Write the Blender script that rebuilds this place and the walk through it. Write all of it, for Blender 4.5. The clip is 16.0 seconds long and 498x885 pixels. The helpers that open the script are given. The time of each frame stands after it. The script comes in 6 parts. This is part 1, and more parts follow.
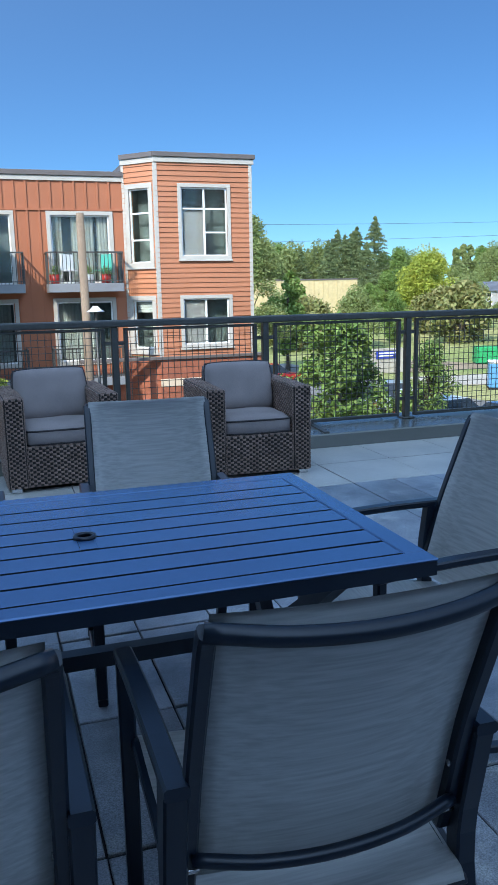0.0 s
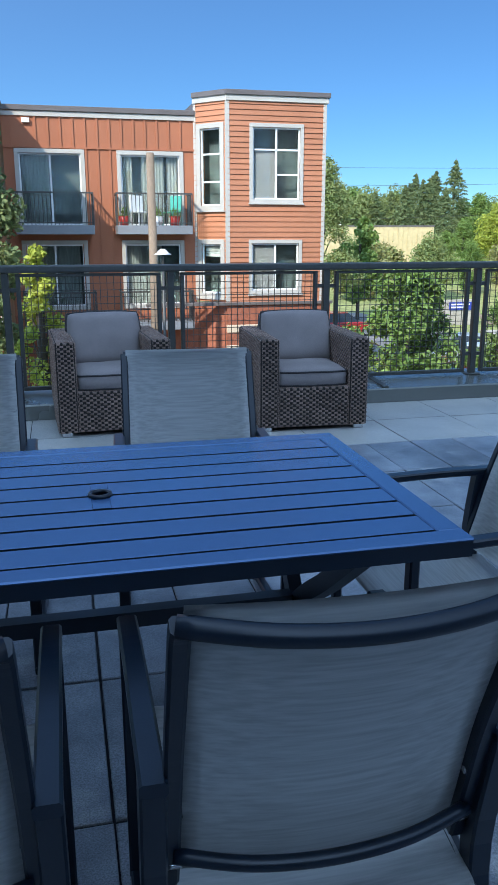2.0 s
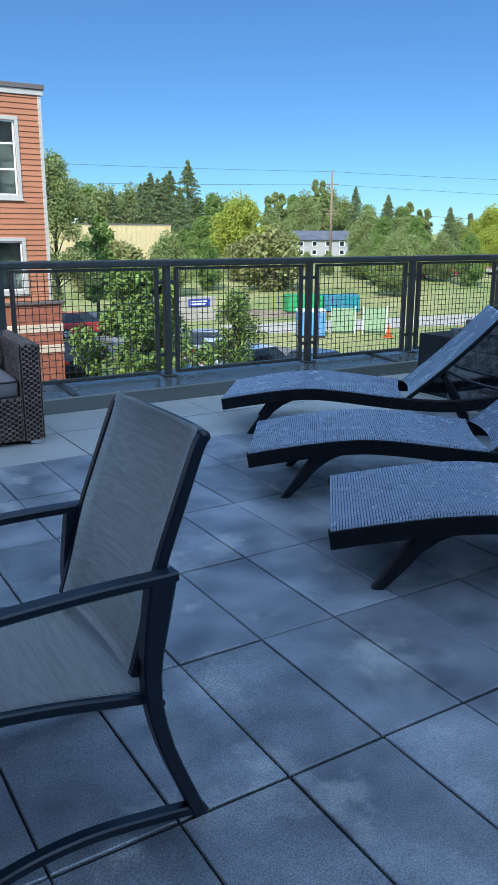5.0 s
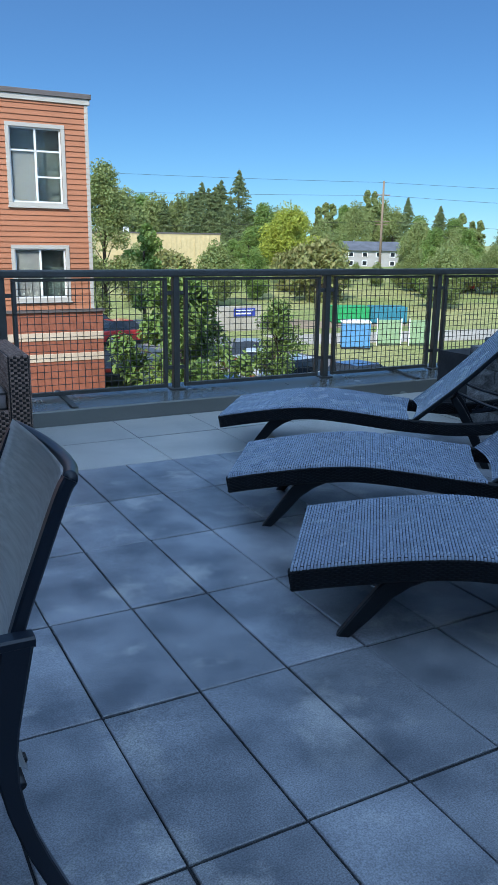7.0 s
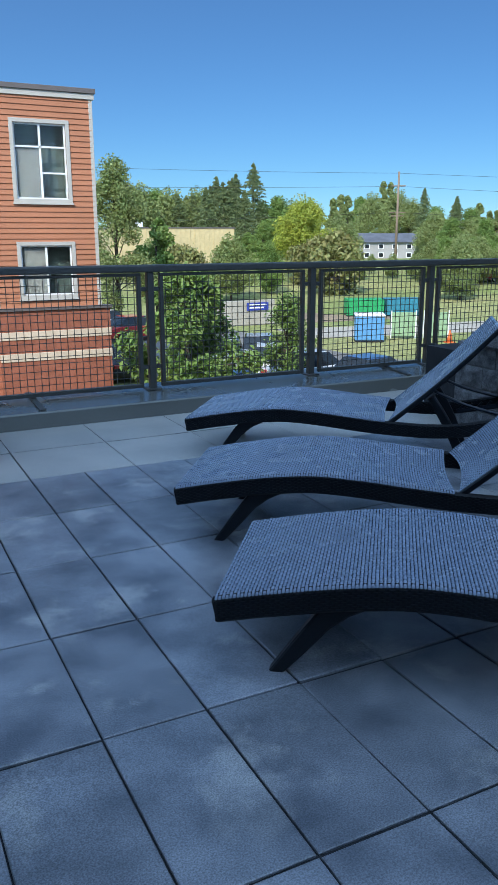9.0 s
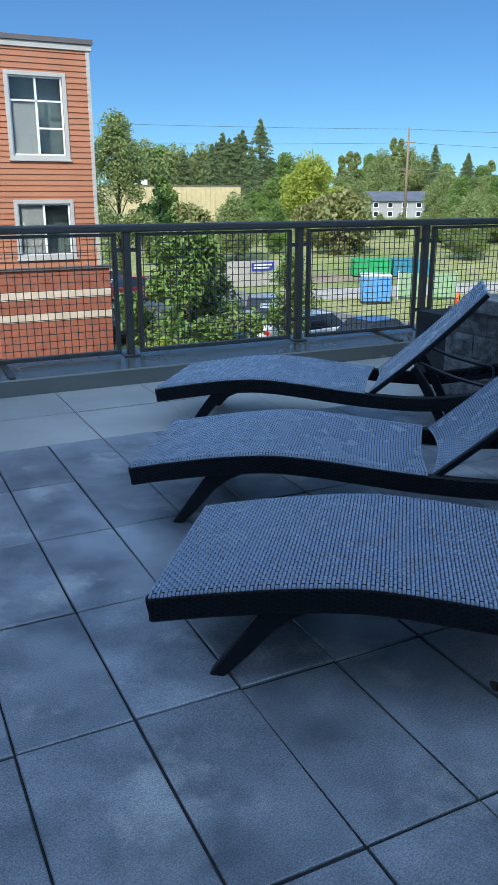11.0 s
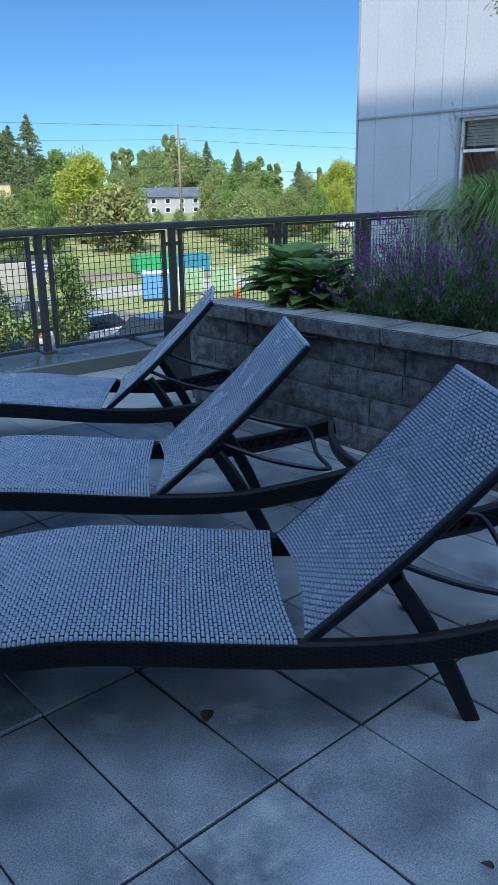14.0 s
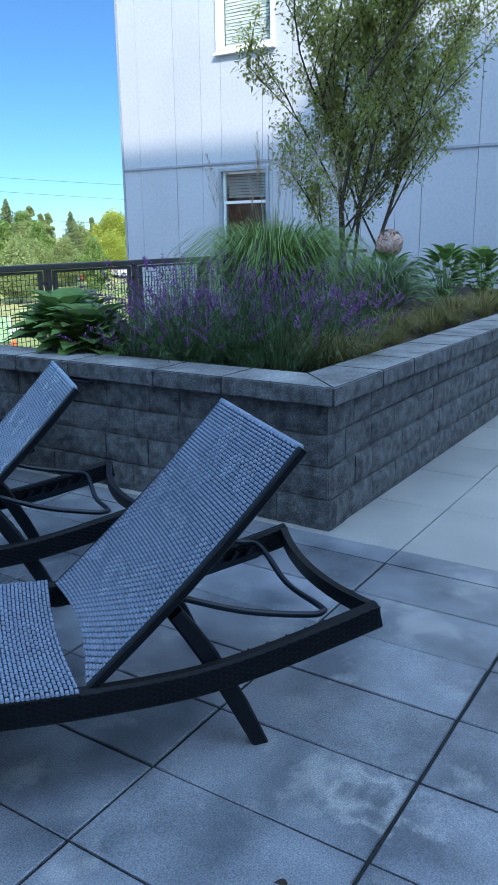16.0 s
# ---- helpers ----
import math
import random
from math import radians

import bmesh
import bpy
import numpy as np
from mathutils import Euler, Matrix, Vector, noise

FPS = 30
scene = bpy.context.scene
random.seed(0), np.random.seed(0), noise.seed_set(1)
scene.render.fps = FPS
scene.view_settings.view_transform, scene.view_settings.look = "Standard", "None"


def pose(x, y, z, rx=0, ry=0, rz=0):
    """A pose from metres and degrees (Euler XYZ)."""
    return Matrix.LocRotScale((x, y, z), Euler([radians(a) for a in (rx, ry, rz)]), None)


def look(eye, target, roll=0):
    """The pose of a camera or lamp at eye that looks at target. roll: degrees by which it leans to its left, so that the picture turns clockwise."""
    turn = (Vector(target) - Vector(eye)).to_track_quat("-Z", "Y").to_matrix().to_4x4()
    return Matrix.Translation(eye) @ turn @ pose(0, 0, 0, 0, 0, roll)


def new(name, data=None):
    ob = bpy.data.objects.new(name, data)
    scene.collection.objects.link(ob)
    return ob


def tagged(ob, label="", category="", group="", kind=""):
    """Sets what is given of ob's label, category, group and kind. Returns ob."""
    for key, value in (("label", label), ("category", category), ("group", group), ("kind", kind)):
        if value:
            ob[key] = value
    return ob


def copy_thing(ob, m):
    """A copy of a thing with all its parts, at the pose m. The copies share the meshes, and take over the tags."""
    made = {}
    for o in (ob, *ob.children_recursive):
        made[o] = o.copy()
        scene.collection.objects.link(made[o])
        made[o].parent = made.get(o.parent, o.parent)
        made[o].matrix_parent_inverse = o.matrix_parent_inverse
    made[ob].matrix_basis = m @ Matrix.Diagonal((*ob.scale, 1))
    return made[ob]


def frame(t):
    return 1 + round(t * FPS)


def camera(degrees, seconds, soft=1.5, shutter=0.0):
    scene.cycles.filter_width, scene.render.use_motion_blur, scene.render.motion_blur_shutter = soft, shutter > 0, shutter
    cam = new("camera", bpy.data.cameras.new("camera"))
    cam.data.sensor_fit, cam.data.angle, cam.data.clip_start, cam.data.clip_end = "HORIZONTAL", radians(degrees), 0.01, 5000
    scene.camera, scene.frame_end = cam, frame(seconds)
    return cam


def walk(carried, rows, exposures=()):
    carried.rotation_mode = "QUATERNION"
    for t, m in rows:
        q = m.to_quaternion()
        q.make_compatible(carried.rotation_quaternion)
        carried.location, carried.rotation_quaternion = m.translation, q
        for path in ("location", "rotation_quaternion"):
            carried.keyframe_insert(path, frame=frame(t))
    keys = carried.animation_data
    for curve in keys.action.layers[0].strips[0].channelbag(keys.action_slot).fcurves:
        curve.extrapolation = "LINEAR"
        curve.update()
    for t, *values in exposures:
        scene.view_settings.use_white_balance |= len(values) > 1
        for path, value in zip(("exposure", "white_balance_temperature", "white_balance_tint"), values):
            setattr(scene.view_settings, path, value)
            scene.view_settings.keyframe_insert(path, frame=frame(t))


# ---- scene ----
cam = camera(35.4, 16.0)
PATH = [
    (0, (0.129, 0.166, 1.319), (0.746, 2.029, 0.933), -1.1),
    (0.5, (0.142, 0.151, 1.314), (0.657, 2.04, 0.908), -1.2),
    (1, (0.166, 0.148, 1.308), (0.615, 2.045, 0.859), -1.0),
    (1.5, (0.203, 0.176, 1.301), (0.602, 2.065, 0.779), -0.5),
    (2, (0.256, 0.272, 1.317), (0.703, 2.152, 0.802), 0.0),
    (2.5, (0.362, 0.353, 1.301), (0.94, 2.205, 0.815), -0.4),
    (3, (0.492, 0.343, 1.309), (1.138, 2.169, 0.81), 0.8),
    (3.5, (0.599, 0.312, 1.3), (1.299, 2.115, 0.79), 1.2),
    (4, (0.688, 0.351, 1.298), (1.512, 2.1, 0.786), 0.5),
    (4.5, (0.785, 0.445, 1.311), (1.763, 2.112, 0.794), 0.2),
    (4.7, (0.818, 0.457, 1.306), (1.835, 2.1, 0.788), 0.2),
    (6.8, (1.224, 0.515, 1.315), (2.132, 2.223, 0.81), 0.5),
    (7, (1.269, 0.527, 1.311), (2.18, 2.237, 0.815), 0.8),
    (7.5, (1.385, 0.483, 1.313), (2.23, 2.229, 0.825), 1.1),
    (8, (1.473, 0.471, 1.303), (2.28, 2.228, 0.792), 0.5),
    (8.5, (1.558, 0.556, 1.299), (2.391, 2.301, 0.785), 0.8),
    (9, (1.669, 0.633, 1.304), (2.536, 2.362, 0.793), -0.1),
    (9.2, (1.722, 0.638, 1.296), (2.581, 2.369, 0.781), -0.2),
    (11.3, (2.003, 0.775, 1.302), (2.843, 2.478, 0.673), 0.1),
    (11.5, (2.051, 0.775, 1.304), (2.969, 2.439, 0.68), 1.3),
    (12, (2.166, 0.774, 1.31), (3.179, 2.394, 0.717), 2.2),
    (12.5, (2.171, 0.803, 1.31), (3.086, 2.485, 0.731), 2.0),
    (13, (2.211, 0.785, 1.314), (3.095, 2.484, 0.738), 0.4),
    (13.5, (2.285, 0.742, 1.33), (3.362, 2.318, 0.733), -1.1),
    (14, (2.292, 0.708, 1.358), (3.546, 2.138, 0.74), -0.9),
    (14.5, (2.308, 0.679, 1.339), (3.706, 1.986, 0.76), -0.9),
    (15, (2.319, 0.672, 1.33), (3.837, 1.847, 0.77), -0.0),
    (15.5, (2.351, 0.657, 1.353), (3.907, 1.779, 0.785), -0.7),
    (16, (2.324, 0.658, 1.335), (3.948, 1.706, 0.823), -0.7),
]
EXPOSURES = [(0, 0.12), (1.5, 0.15), (3.5, 0.1), (5, 0.0), (9, -0.2), (12.5, -0.1), (14.5, 0.05), (15.2, 0.2), (16, 0.4)]
walk(cam, [(t, look(eye, target, roll)) for t, eye, target, roll in PATH], EXPOSURES)

# ---- light ----
SUN = Vector((-0.9, -1.0, 1.08)).normalized()
world = bpy.data.worlds.new("sky")
world.use_nodes = True
scene.world = world
wt = world.node_tree
sky = wt.nodes.new("ShaderNodeTexSky")
sky.sky_type, sky.sun_disc = "NISHITA", False
sky.sun_elevation = math.asin(SUN.z)
sky.sun_rotation = math.atan2(SUN.x, SUN.y)
sky.altitude, sky.air_density, sky.dust_density, sky.ozone_density = 1500, 1.0, 0.0, 6.0
# a clear sky that grows brighter towards the sun
co = wt.nodes.new("ShaderNodeTexCoord")
dot = wt.nodes.new("ShaderNodeVectorMath")
dot.operation = "DOT_PRODUCT"
dot.inputs[1].default_value = SUN
wt.links.new(co.outputs["Generated"], dot.inputs[0])
aim = wt.nodes.new("ShaderNodeMath")
aim.operation = "MULTIPLY_ADD"
aim.inputs[1].default_value, aim.inputs[2].default_value = 0.5, 0.5
wt.links.new(dot.outputs["Value"], aim.inputs[0])
lobe = wt.nodes.new("ShaderNodeMath")
lobe.operation = "POWER"
lobe.inputs[1].default_value = 3.0
wt.links.new(aim.outputs[0], lobe.inputs[0])
tint = wt.nodes.new("ShaderNodeVectorMath")
tint.operation = "MULTIPLY"
tint.inputs[1].default_value = (0.52, 0.81, 0.99)
wt.links.new(sky.outputs[0], tint.inputs[0])
glow = wt.nodes.new("ShaderNodeVectorMath")
glow.operation = "SCALE"
glow.inputs[0].default_value = (11.6, 17.4, 25.6)
wt.links.new(lobe.outputs[0], glow.inputs["Scale"])
both = wt.nodes.new("ShaderNodeVectorMath")
wt.links.new(tint.outputs[0], both.inputs[0])
wt.links.new(glow.outputs[0], both.inputs[1])
wt.links.new(both.outputs[0], wt.nodes["Background"].inputs[0])
wt.nodes["Background"].inputs[1].default_value = 0.12
lamp = bpy.data.lights.new("sun", "SUN")
lamp.energy, lamp.angle, lamp.color = 5.0, radians(0.53), (1.0, 0.95, 0.87)
sun_ob = new("sun", lamp)
sun_ob.matrix_world = look(SUN * 60, (0, 0, 0))

# ---- materials ----
def mat(name, col, rough=0.6, metal=0.0, var=0.12, scale=6.0, fine=60.0, bump=0.15, col2=None, per_piece=0.0, stretch=(1, 1, 1), spec=0.5, dist=0.004, spots=None, local=False):
    """Two-scale procedural surface: broad stains, fine grain, a little relief, and a shift from piece to piece."""
    m = bpy.data.materials.new(name)
    m.use_nodes = True
    t = m.node_tree
    n, l = t.nodes, t.links
    b = n["Principled BSDF"]
    b.inputs["Roughness"].default_value, b.inputs["Metallic"].default_value = rough, metal
    b.inputs["Specular IOR Level"].default_value = spec
    co = n.new("ShaderNodeNewGeometry")
    mp = n.new("ShaderNodeMapping")
    mp.inputs["Scale"].default_value = stretch
    l.new(n.new("ShaderNodeTexCoord").outputs["Object"] if local else co.outputs["Position"], mp.inputs[0])
    big, small = n.new("ShaderNodeTexNoise"), n.new("ShaderNodeTexNoise")
    big.inputs["Scale"].default_value, small.inputs["Scale"].default_value = scale, fine
    big.inputs["Detail"].default_value = small.inputs["Detail"].default_value = 4
    for q in (big, small):
        l.new(mp.outputs[0], q.inputs["Vector"])
    c2 = col2 or tuple(max(0, c * (1 - 3.2 * var)) for c in col)
    mix = n.new("ShaderNodeMix")
    mix.data_type = "RGBA"
    ramp = n.new("ShaderNodeMapRange")
    ramp.inputs[1].default_value, ramp.inputs[2].default_value = 0.35, 0.68
    l.new(big.outputs["Fac"], ramp.inputs[0])
    l.new(ramp.outputs[0], mix.inputs["Factor"])
    mix.inputs["A"].default_value, mix.inputs["B"].default_value = (*col, 1), (*c2, 1)
    tone = mix.outputs["Result"]
    if spots:
        blot = n.new("ShaderNodeTexNoise")
        blot.inputs["Scale"].default_value, blot.inputs["Detail"].default_value, blot.inputs["Roughness"].default_value = spots[0], 7, 0.62
        l.new(mp.outputs[0], blot.inputs["Vector"])
        br = n.new("ShaderNodeMapRange")
        br.inputs[1].default_value, br.inputs[2].default_value = spots[1], spots[1] + 0.1
        br.inputs[4].default_value = spots[2]
        l.new(blot.outputs["Fac"], br.inputs[0])
        m2 = n.new("ShaderNodeMix")
        m2.data_type = "RGBA"
        l.new(br.outputs[0], m2.inputs["Factor"])
        l.new(tone, m2.inputs["A"])
        m2.inputs["B"].default_value = (*spots[3], 1)
        tone = m2.outputs["Result"]
    hsv = n.new("ShaderNodeHueSaturation")
    l.new(tone, hsv.inputs["Color"])
    val = n.new("ShaderNodeMapRange")
    l.new(small.outputs["Fac"], val.inputs[0])
    val.inputs[1].default_value, val.inputs[2].default_value = 0.34, 0.66
    val.inputs[3].default_value, val.inputs[4].default_value = 1 - 1.7 * var, 1 + 1.7 * var
    out = val.outputs[0]
    if per_piece:
        ob = n.new("ShaderNodeObjectInfo")
        ge = n.new("ShaderNodeNewGeometry")
        ad = n.new("ShaderNodeMath")
        l.new(ob.outputs["Random"], ad.inputs[0])
        l.new(ge.outputs["Random Per Island"], ad.inputs[1])
        fr = n.new("ShaderNodeMath")
        fr.operation = "FRACT"
        l.new(ad.outputs[0], fr.inputs[0])
        pm = n.new("ShaderNodeMath")
        pm.operation = "MULTIPLY_ADD"
        l.new(fr.outputs[0], pm.inputs[0])
        pm.inputs[1].default_value = per_piece
        l.new(out, pm.inputs[2])
        sb = n.new("ShaderNodeMath")
        sb.operation = "SUBTRACT"
        l.new(pm.outputs[0], sb.inputs[0])
        sb.inputs[1].default_value = per_piece / 2
        out = sb.outputs[0]
    l.new(out, hsv.inputs["Value"])
    l.new(hsv.outputs[0], b.inputs["Base Color"])
    rr = n.new("ShaderNodeMapRange")
    l.new(big.outputs["Fac"], rr.inputs[0])
    rr.inputs[3].default_value, rr.inputs[4].default_value = max(0.02, rough - 0.04), min(1, rough + 0.04)
    l.new(rr.outputs[0], b.inputs["Roughness"])
    if bump:
        bp = n.new("ShaderNodeBump")
        bp.inputs["Strength"].default_value, bp.inputs["Distance"].default_value = bump, dist
        l.new(small.outputs["Fac"], bp.inputs["Height"])
        l.new(bp.outputs[0], b.inputs["Normal"])
    return m


M = {}
M["paver"] = mat("paver", (0.245, 0.262, 0.29), 0.36, var=0.23, scale=3.8, fine=230, bump=0.18, per_piece=0.36, col2=(0.085, 0.098, 0.118), dist=0.0025, spec=0.85, spots=(3.0, 0.56, 0.6, (0.41, 0.41, 0.40)))
M["paver_light"] = mat("paver_light", (0.40, 0.39, 0.36), 0.42, var=0.13, scale=2.2, fine=260, bump=0.2, per_piece=0.16, spec=0.7, col2=(0.32, 0.315, 0.295), dist=0.002, spots=(1.6, 0.6, 0.4, (0.48, 0.46, 0.42)))
M["joint"] = mat("joint", (0.018, 0.02, 0.024), 0.95, scale=8)
M["flashing"] = mat("flashing", (0.19, 0.195, 0.18), 0.27, metal=0.5, var=0.015, scale=1.5, bump=0.05)
M["rail"] = mat("rail", (0.075, 0.075, 0.068), 0.45, metal=0.3, var=0.04, bump=0.04)
M["alu"] = mat("alu", (0.005, 0.011, 0.021), 0.32, metal=0.0, spec=0.42, var=0.04, bump=0.03, fine=300)
# Sky reflection is put into this blue; the metal is as dark as alu
M["slat"] = mat("slat", (0.058, 0.13, 0.27), 0.21, metal=0.3, var=0.02, scale=3, fine=260, bump=0.05, dist=0.001)
M["sling"] = mat("sling", (0.47, 0.475, 0.465), 0.40, spec=0.65, var=0.085, scale=1.0, fine=55, stretch=(0.08, 2.6, 2.6), local=True, bump=0.15, dist=0.001)
M["wicker"] = mat("wicker", (0.30, 0.205, 0.165), 0.4, var=0.1, per_piece=0.5, spec=0.35, fine=120, bump=0.1)
M["wicker_dark"] = mat("wicker_dark", (0.007, 0.010, 0.014), 0.42, spec=0.25, var=0.08, per_piece=0.4, fine=150, bump=0.1)
# Sky sheen on the black wicker is put into this blue-grey
M["wicker_sky_sheen"] = mat("wicker_sky_sheen", (0.215, 0.27, 0.36), 0.27, var=0.03, per_piece=0.07, fine=150, bump=0.05)
M["cushion"] = mat("cushion", (0.255, 0.215, 0.205), 0.9, var=0.06, scale=4, fine=400, bump=0.3, dist=0.001)
M["piping"] = mat("piping", (0.04, 0.035, 0.035), 0.9, var=0.04)
M["block"] = mat("block", (0.155, 0.158, 0.163), 0.9, var=0.2, scale=16, fine=130, bump=1.0, per_piece=0.22, dist=0.008)
M["cap"] = mat("cap", (0.27, 0.27, 0.265), 0.85, var=0.16, scale=5, fine=90, bump=0.6, per_piece=0.15, dist=0.006)
M["siding_orange"] = mat("siding_orange", (0.42, 0.165, 0.08), 0.7, var=0.04, scale=1, fine=30, bump=0.05, per_piece=0.08)
M["panel_orange"] = mat("panel_orange", (0.40, 0.14, 0.065), 0.7, var=0.05, scale=0.7, fine=30, bump=0.05)
M["trim"] = mat("trim", (0.47, 0.445, 0.39), 0.6, var=0.03, scale=2, bump=0.04)
M["roofcap"] = mat("roofcap", (0.13, 0.11, 0.10), 0.5, var=0.05, scale=2)
M["brick"] = mat("brick", (0.36, 0.12, 0.065), 0.85, var=0.08, scale=3, fine=60, bump=0.4, per_piece=0.35)
M["band"] = mat("band", (0.62, 0.50, 0.36), 0.8, var=0.05, scale=2)
M["grey_panel"] = mat("grey_panel", (0.45, 0.46, 0.485), 0.6, var=0.03, scale=0.6, fine=20, bump=0.05, per_piece=0.05)
M["grey_trim"] = mat("grey_trim", (0.30, 0.32, 0.35), 0.5, var=0.03)
M["plaster"] = mat("plaster", (0.30, 0.30, 0.30), 0.8, var=0.05, scale=1)
M["white"] = mat("white", (0.8, 0.8, 0.78), 0.5, var=0.02)
M["soil"] = mat("soil", (0.035, 0.022, 0.014), 0.95, var=0.15, scale=14, fine=80, bump=0.9, dist=0.03)
M["bark"] = mat("bark", (0.10, 0.075, 0.055), 0.9, var=0.12, scale=6, fine=70, stretch=(1, 1, 0.25), bump=0.7)
M["asphalt"] = mat("asphalt", (0.19, 0.18, 0.17), 0.9, var=0.08, scale=0.25, fine=8)
M["grassland"] = mat("grassland", (0.31, 0.29, 0.11), 0.95, var=0.16, scale=0.09, fine=2.5, col2=(0.17, 0.22, 0.055), bump=0.8, dist=0.2)
M["concrete"] = mat("concrete", (0.42, 0.38, 0.31), 0.85, var=0.06, scale=0.5, fine=10)
M["tan_metal"] = mat("tan_metal", (0.55, 0.43, 0.22), 0.6, var=0.04, scale=0.3, fine=3)
M["woodpole"] = mat("woodpole", (0.26, 0.19, 0.13), 0.9, var=0.1, scale=2, stretch=(1, 1, 0.2), bump=0.4)
M["tyre"] = mat("tyre", (0.02, 0.02, 0.02), 0.85, var=0.05)
M["chrome"] = mat("chrome", (0.6, 0.6, 0.6), 0.25, metal=1.0, var=0.02, bump=0)
M["blind"] = mat("blind", (0.42, 0.43, 0.41), 0.7, var=0.04, scale=2)
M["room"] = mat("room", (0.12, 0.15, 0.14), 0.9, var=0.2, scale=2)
M["shingle"] = mat("shingle", (0.11, 0.12, 0.14), 0.9, var=0.1, scale=0.8, fine=6)

M["siding_light"] = mat("siding_light", (0.50, 0.20, 0.095), 0.7, var=0.04, scale=1, fine=30, bump=0.05, per_piece=0.05)
M["balcony_grey"] = mat("balcony_grey", (0.22, 0.23, 0.24), 0.6, var=0.05, scale=1)
M["dirt"] = mat("dirt", (0.30, 0.22, 0.14), 0.95, var=0.1, scale=0.3, fine=4)
M["blue"] = mat("blue", (0.03, 0.05, 0.30), 0.6, var=0.04)
M["lightblue"] = mat("lightblue", (0.10, 0.29, 0.52), 0.5, var=0.04)
M["green"] = mat("green", (0.02, 0.33, 0.10), 0.5, var=0.05)
M["teal_deep"] = mat("teal_deep", (0.03, 0.20, 0.26), 0.5, var=0.05)
M["palegreen"] = mat("palegreen", (0.27, 0.40, 0.22), 0.6, var=0.06)
M["cone"] = mat("cone", (0.75, 0.16, 0.04), 0.6, var=0.03)
M["carglass"] = mat("carglass", (0.02, 0.025, 0.03), 0.08, var=0.02, bump=0)
M["house_grey"] = mat("house_grey", (0.33, 0.32, 0.30), 0.8, var=0.05, scale=0.5)


def leafmat(name, col, col2, rough=0.55, trans=0.25):
    m = mat(name, col, rough, var=0.08, scale=1.5, fine=20, bump=0, col2=col2, per_piece=0.5, spec=0.3)
    b = m.node_tree.nodes["Principled BSDF"]
    tr = m.node_tree.nodes.new("ShaderNodeBsdfTranslucent")
    mx = m.node_tree.nodes.new("ShaderNodeMixShader")
    src = b.inputs["Base Color"].links[0].from_socket
    m.node_tree.links.new(src, tr.inputs[0])
    mx.inputs[0].default_value = trans
    m.node_tree.links.new(b.outputs[0], mx.inputs[1])
    m.node_tree.links.new(tr.outputs[0], mx.inputs[2])
    m.node_tree.links.new(mx.outputs[0], m.node_tree.nodes["Material Output"].inputs[0])
    return m


def glassmat(name, tint=(0.75, 0.85, 0.85), rough=0.02):
    m = bpy.data.materials.new(name)
    m.use_nodes = True
    b = m.node_tree.nodes["Principled BSDF"]
    b.inputs["Base Color"].default_value = (*tint, 1)
    b.inputs["Roughness"].default_value, b.inputs["IOR"].default_value = rough, 1.32
    b.inputs["Transmission Weight"].default_value = 1.0
    return m


M["glass"] = glassmat("glass")

# ---- mesh helpers ----
def mesh_of(bm, name, material, smooth=False):
    bmesh.ops.recalc_face_normals(bm, faces=bm.faces)
    me = bpy.data.meshes.new(name)
    bm.to_mesh(me)
    bm.free()
    for m in (material if isinstance(material, (list, tuple)) else [material]):
        me.materials.append(m)
    if smooth:
        me.shade_smooth()
    return me


def part(name, bm, material, parent, label="", smooth=False):
    ob = new(name, mesh_of(bm, name, material, smooth))
    ob.parent = parent
    if label:
        ob["label"] = label
    return ob


def thing(name, at, label, category, group="", rz=0.0, kind=""):
    ob = new(name)
    ob.matrix_world = pose(*at, 0, 0, rz)
    ob.empty_display_size = 0.1
    return tagged(ob, label, category, group, kind)


def structure(name, bm, material, label, category="", smooth=False):
    ob = new(name, mesh_of(bm, name, material, smooth))
    return tagged(ob, label, category or name.split("_")[0], kind="structure")


def box(bm, x0, x1, y0, y1, z0, z1, bevel=0.0, m=None, seg=1):
    r = bmesh.ops.create_cube(bm, size=1.0)
    vs = r["verts"]
    bmesh.ops.scale(bm, vec=(x1 - x0, y1 - y0, z1 - z0), verts=vs)
    bmesh.ops.translate(bm, vec=((x0 + x1) / 2, (y0 + y1) / 2, (z0 + z1) / 2), verts=vs)
    if bevel:
        es = list({e for v in vs for e in v.link_edges})
        g = bmesh.ops.bevel(bm, geom=es, offset=bevel, segments=seg, affect="EDGES", profile=0.6)
        vs = list({v for f in g["faces"] for v in f.verts} | {v for v in vs if v.is_valid})
    if m is not None:
        bmesh.ops.transform(bm, matrix=m, verts=vs)
    return vs


def boxes(*args, bevel=0.0):
    bm = bmesh.new()
    for a in args:
        box(bm, *a, bevel=bevel)
    return bm


def sweep(bm, pts, w, h, up=(0, 0, 1), closed_ends=True):
    """A rectangular bar of width w (across) and height h (along up) along a line of points."""
    pts = [Vector(p) for p in pts]
    rings = []
    for i, p in enumerate(pts):
        d = (pts[min(i + 1, len(pts) - 1)] - pts[max(i - 1, 0)]).normalized()
        s = d.cross(Vector(up)).normalized()
        u = s.cross(d).normalized()
        rings.append([bm.verts.new(p + s * a * w / 2 + u * b * h / 2) for a, b in ((-1, -1), (1, -1), (1, 1), (-1, 1))])
    for r0, r1 in zip(rings, rings[1:]):
        for k in range(4):
            bm.faces.new((r0[k], r0[(k + 1) % 4], r1[(k + 1) % 4], r1[k]))
    if closed_ends:
        bm.faces.new(rings[0])
        bm.faces.new(rings[-1][::-1])


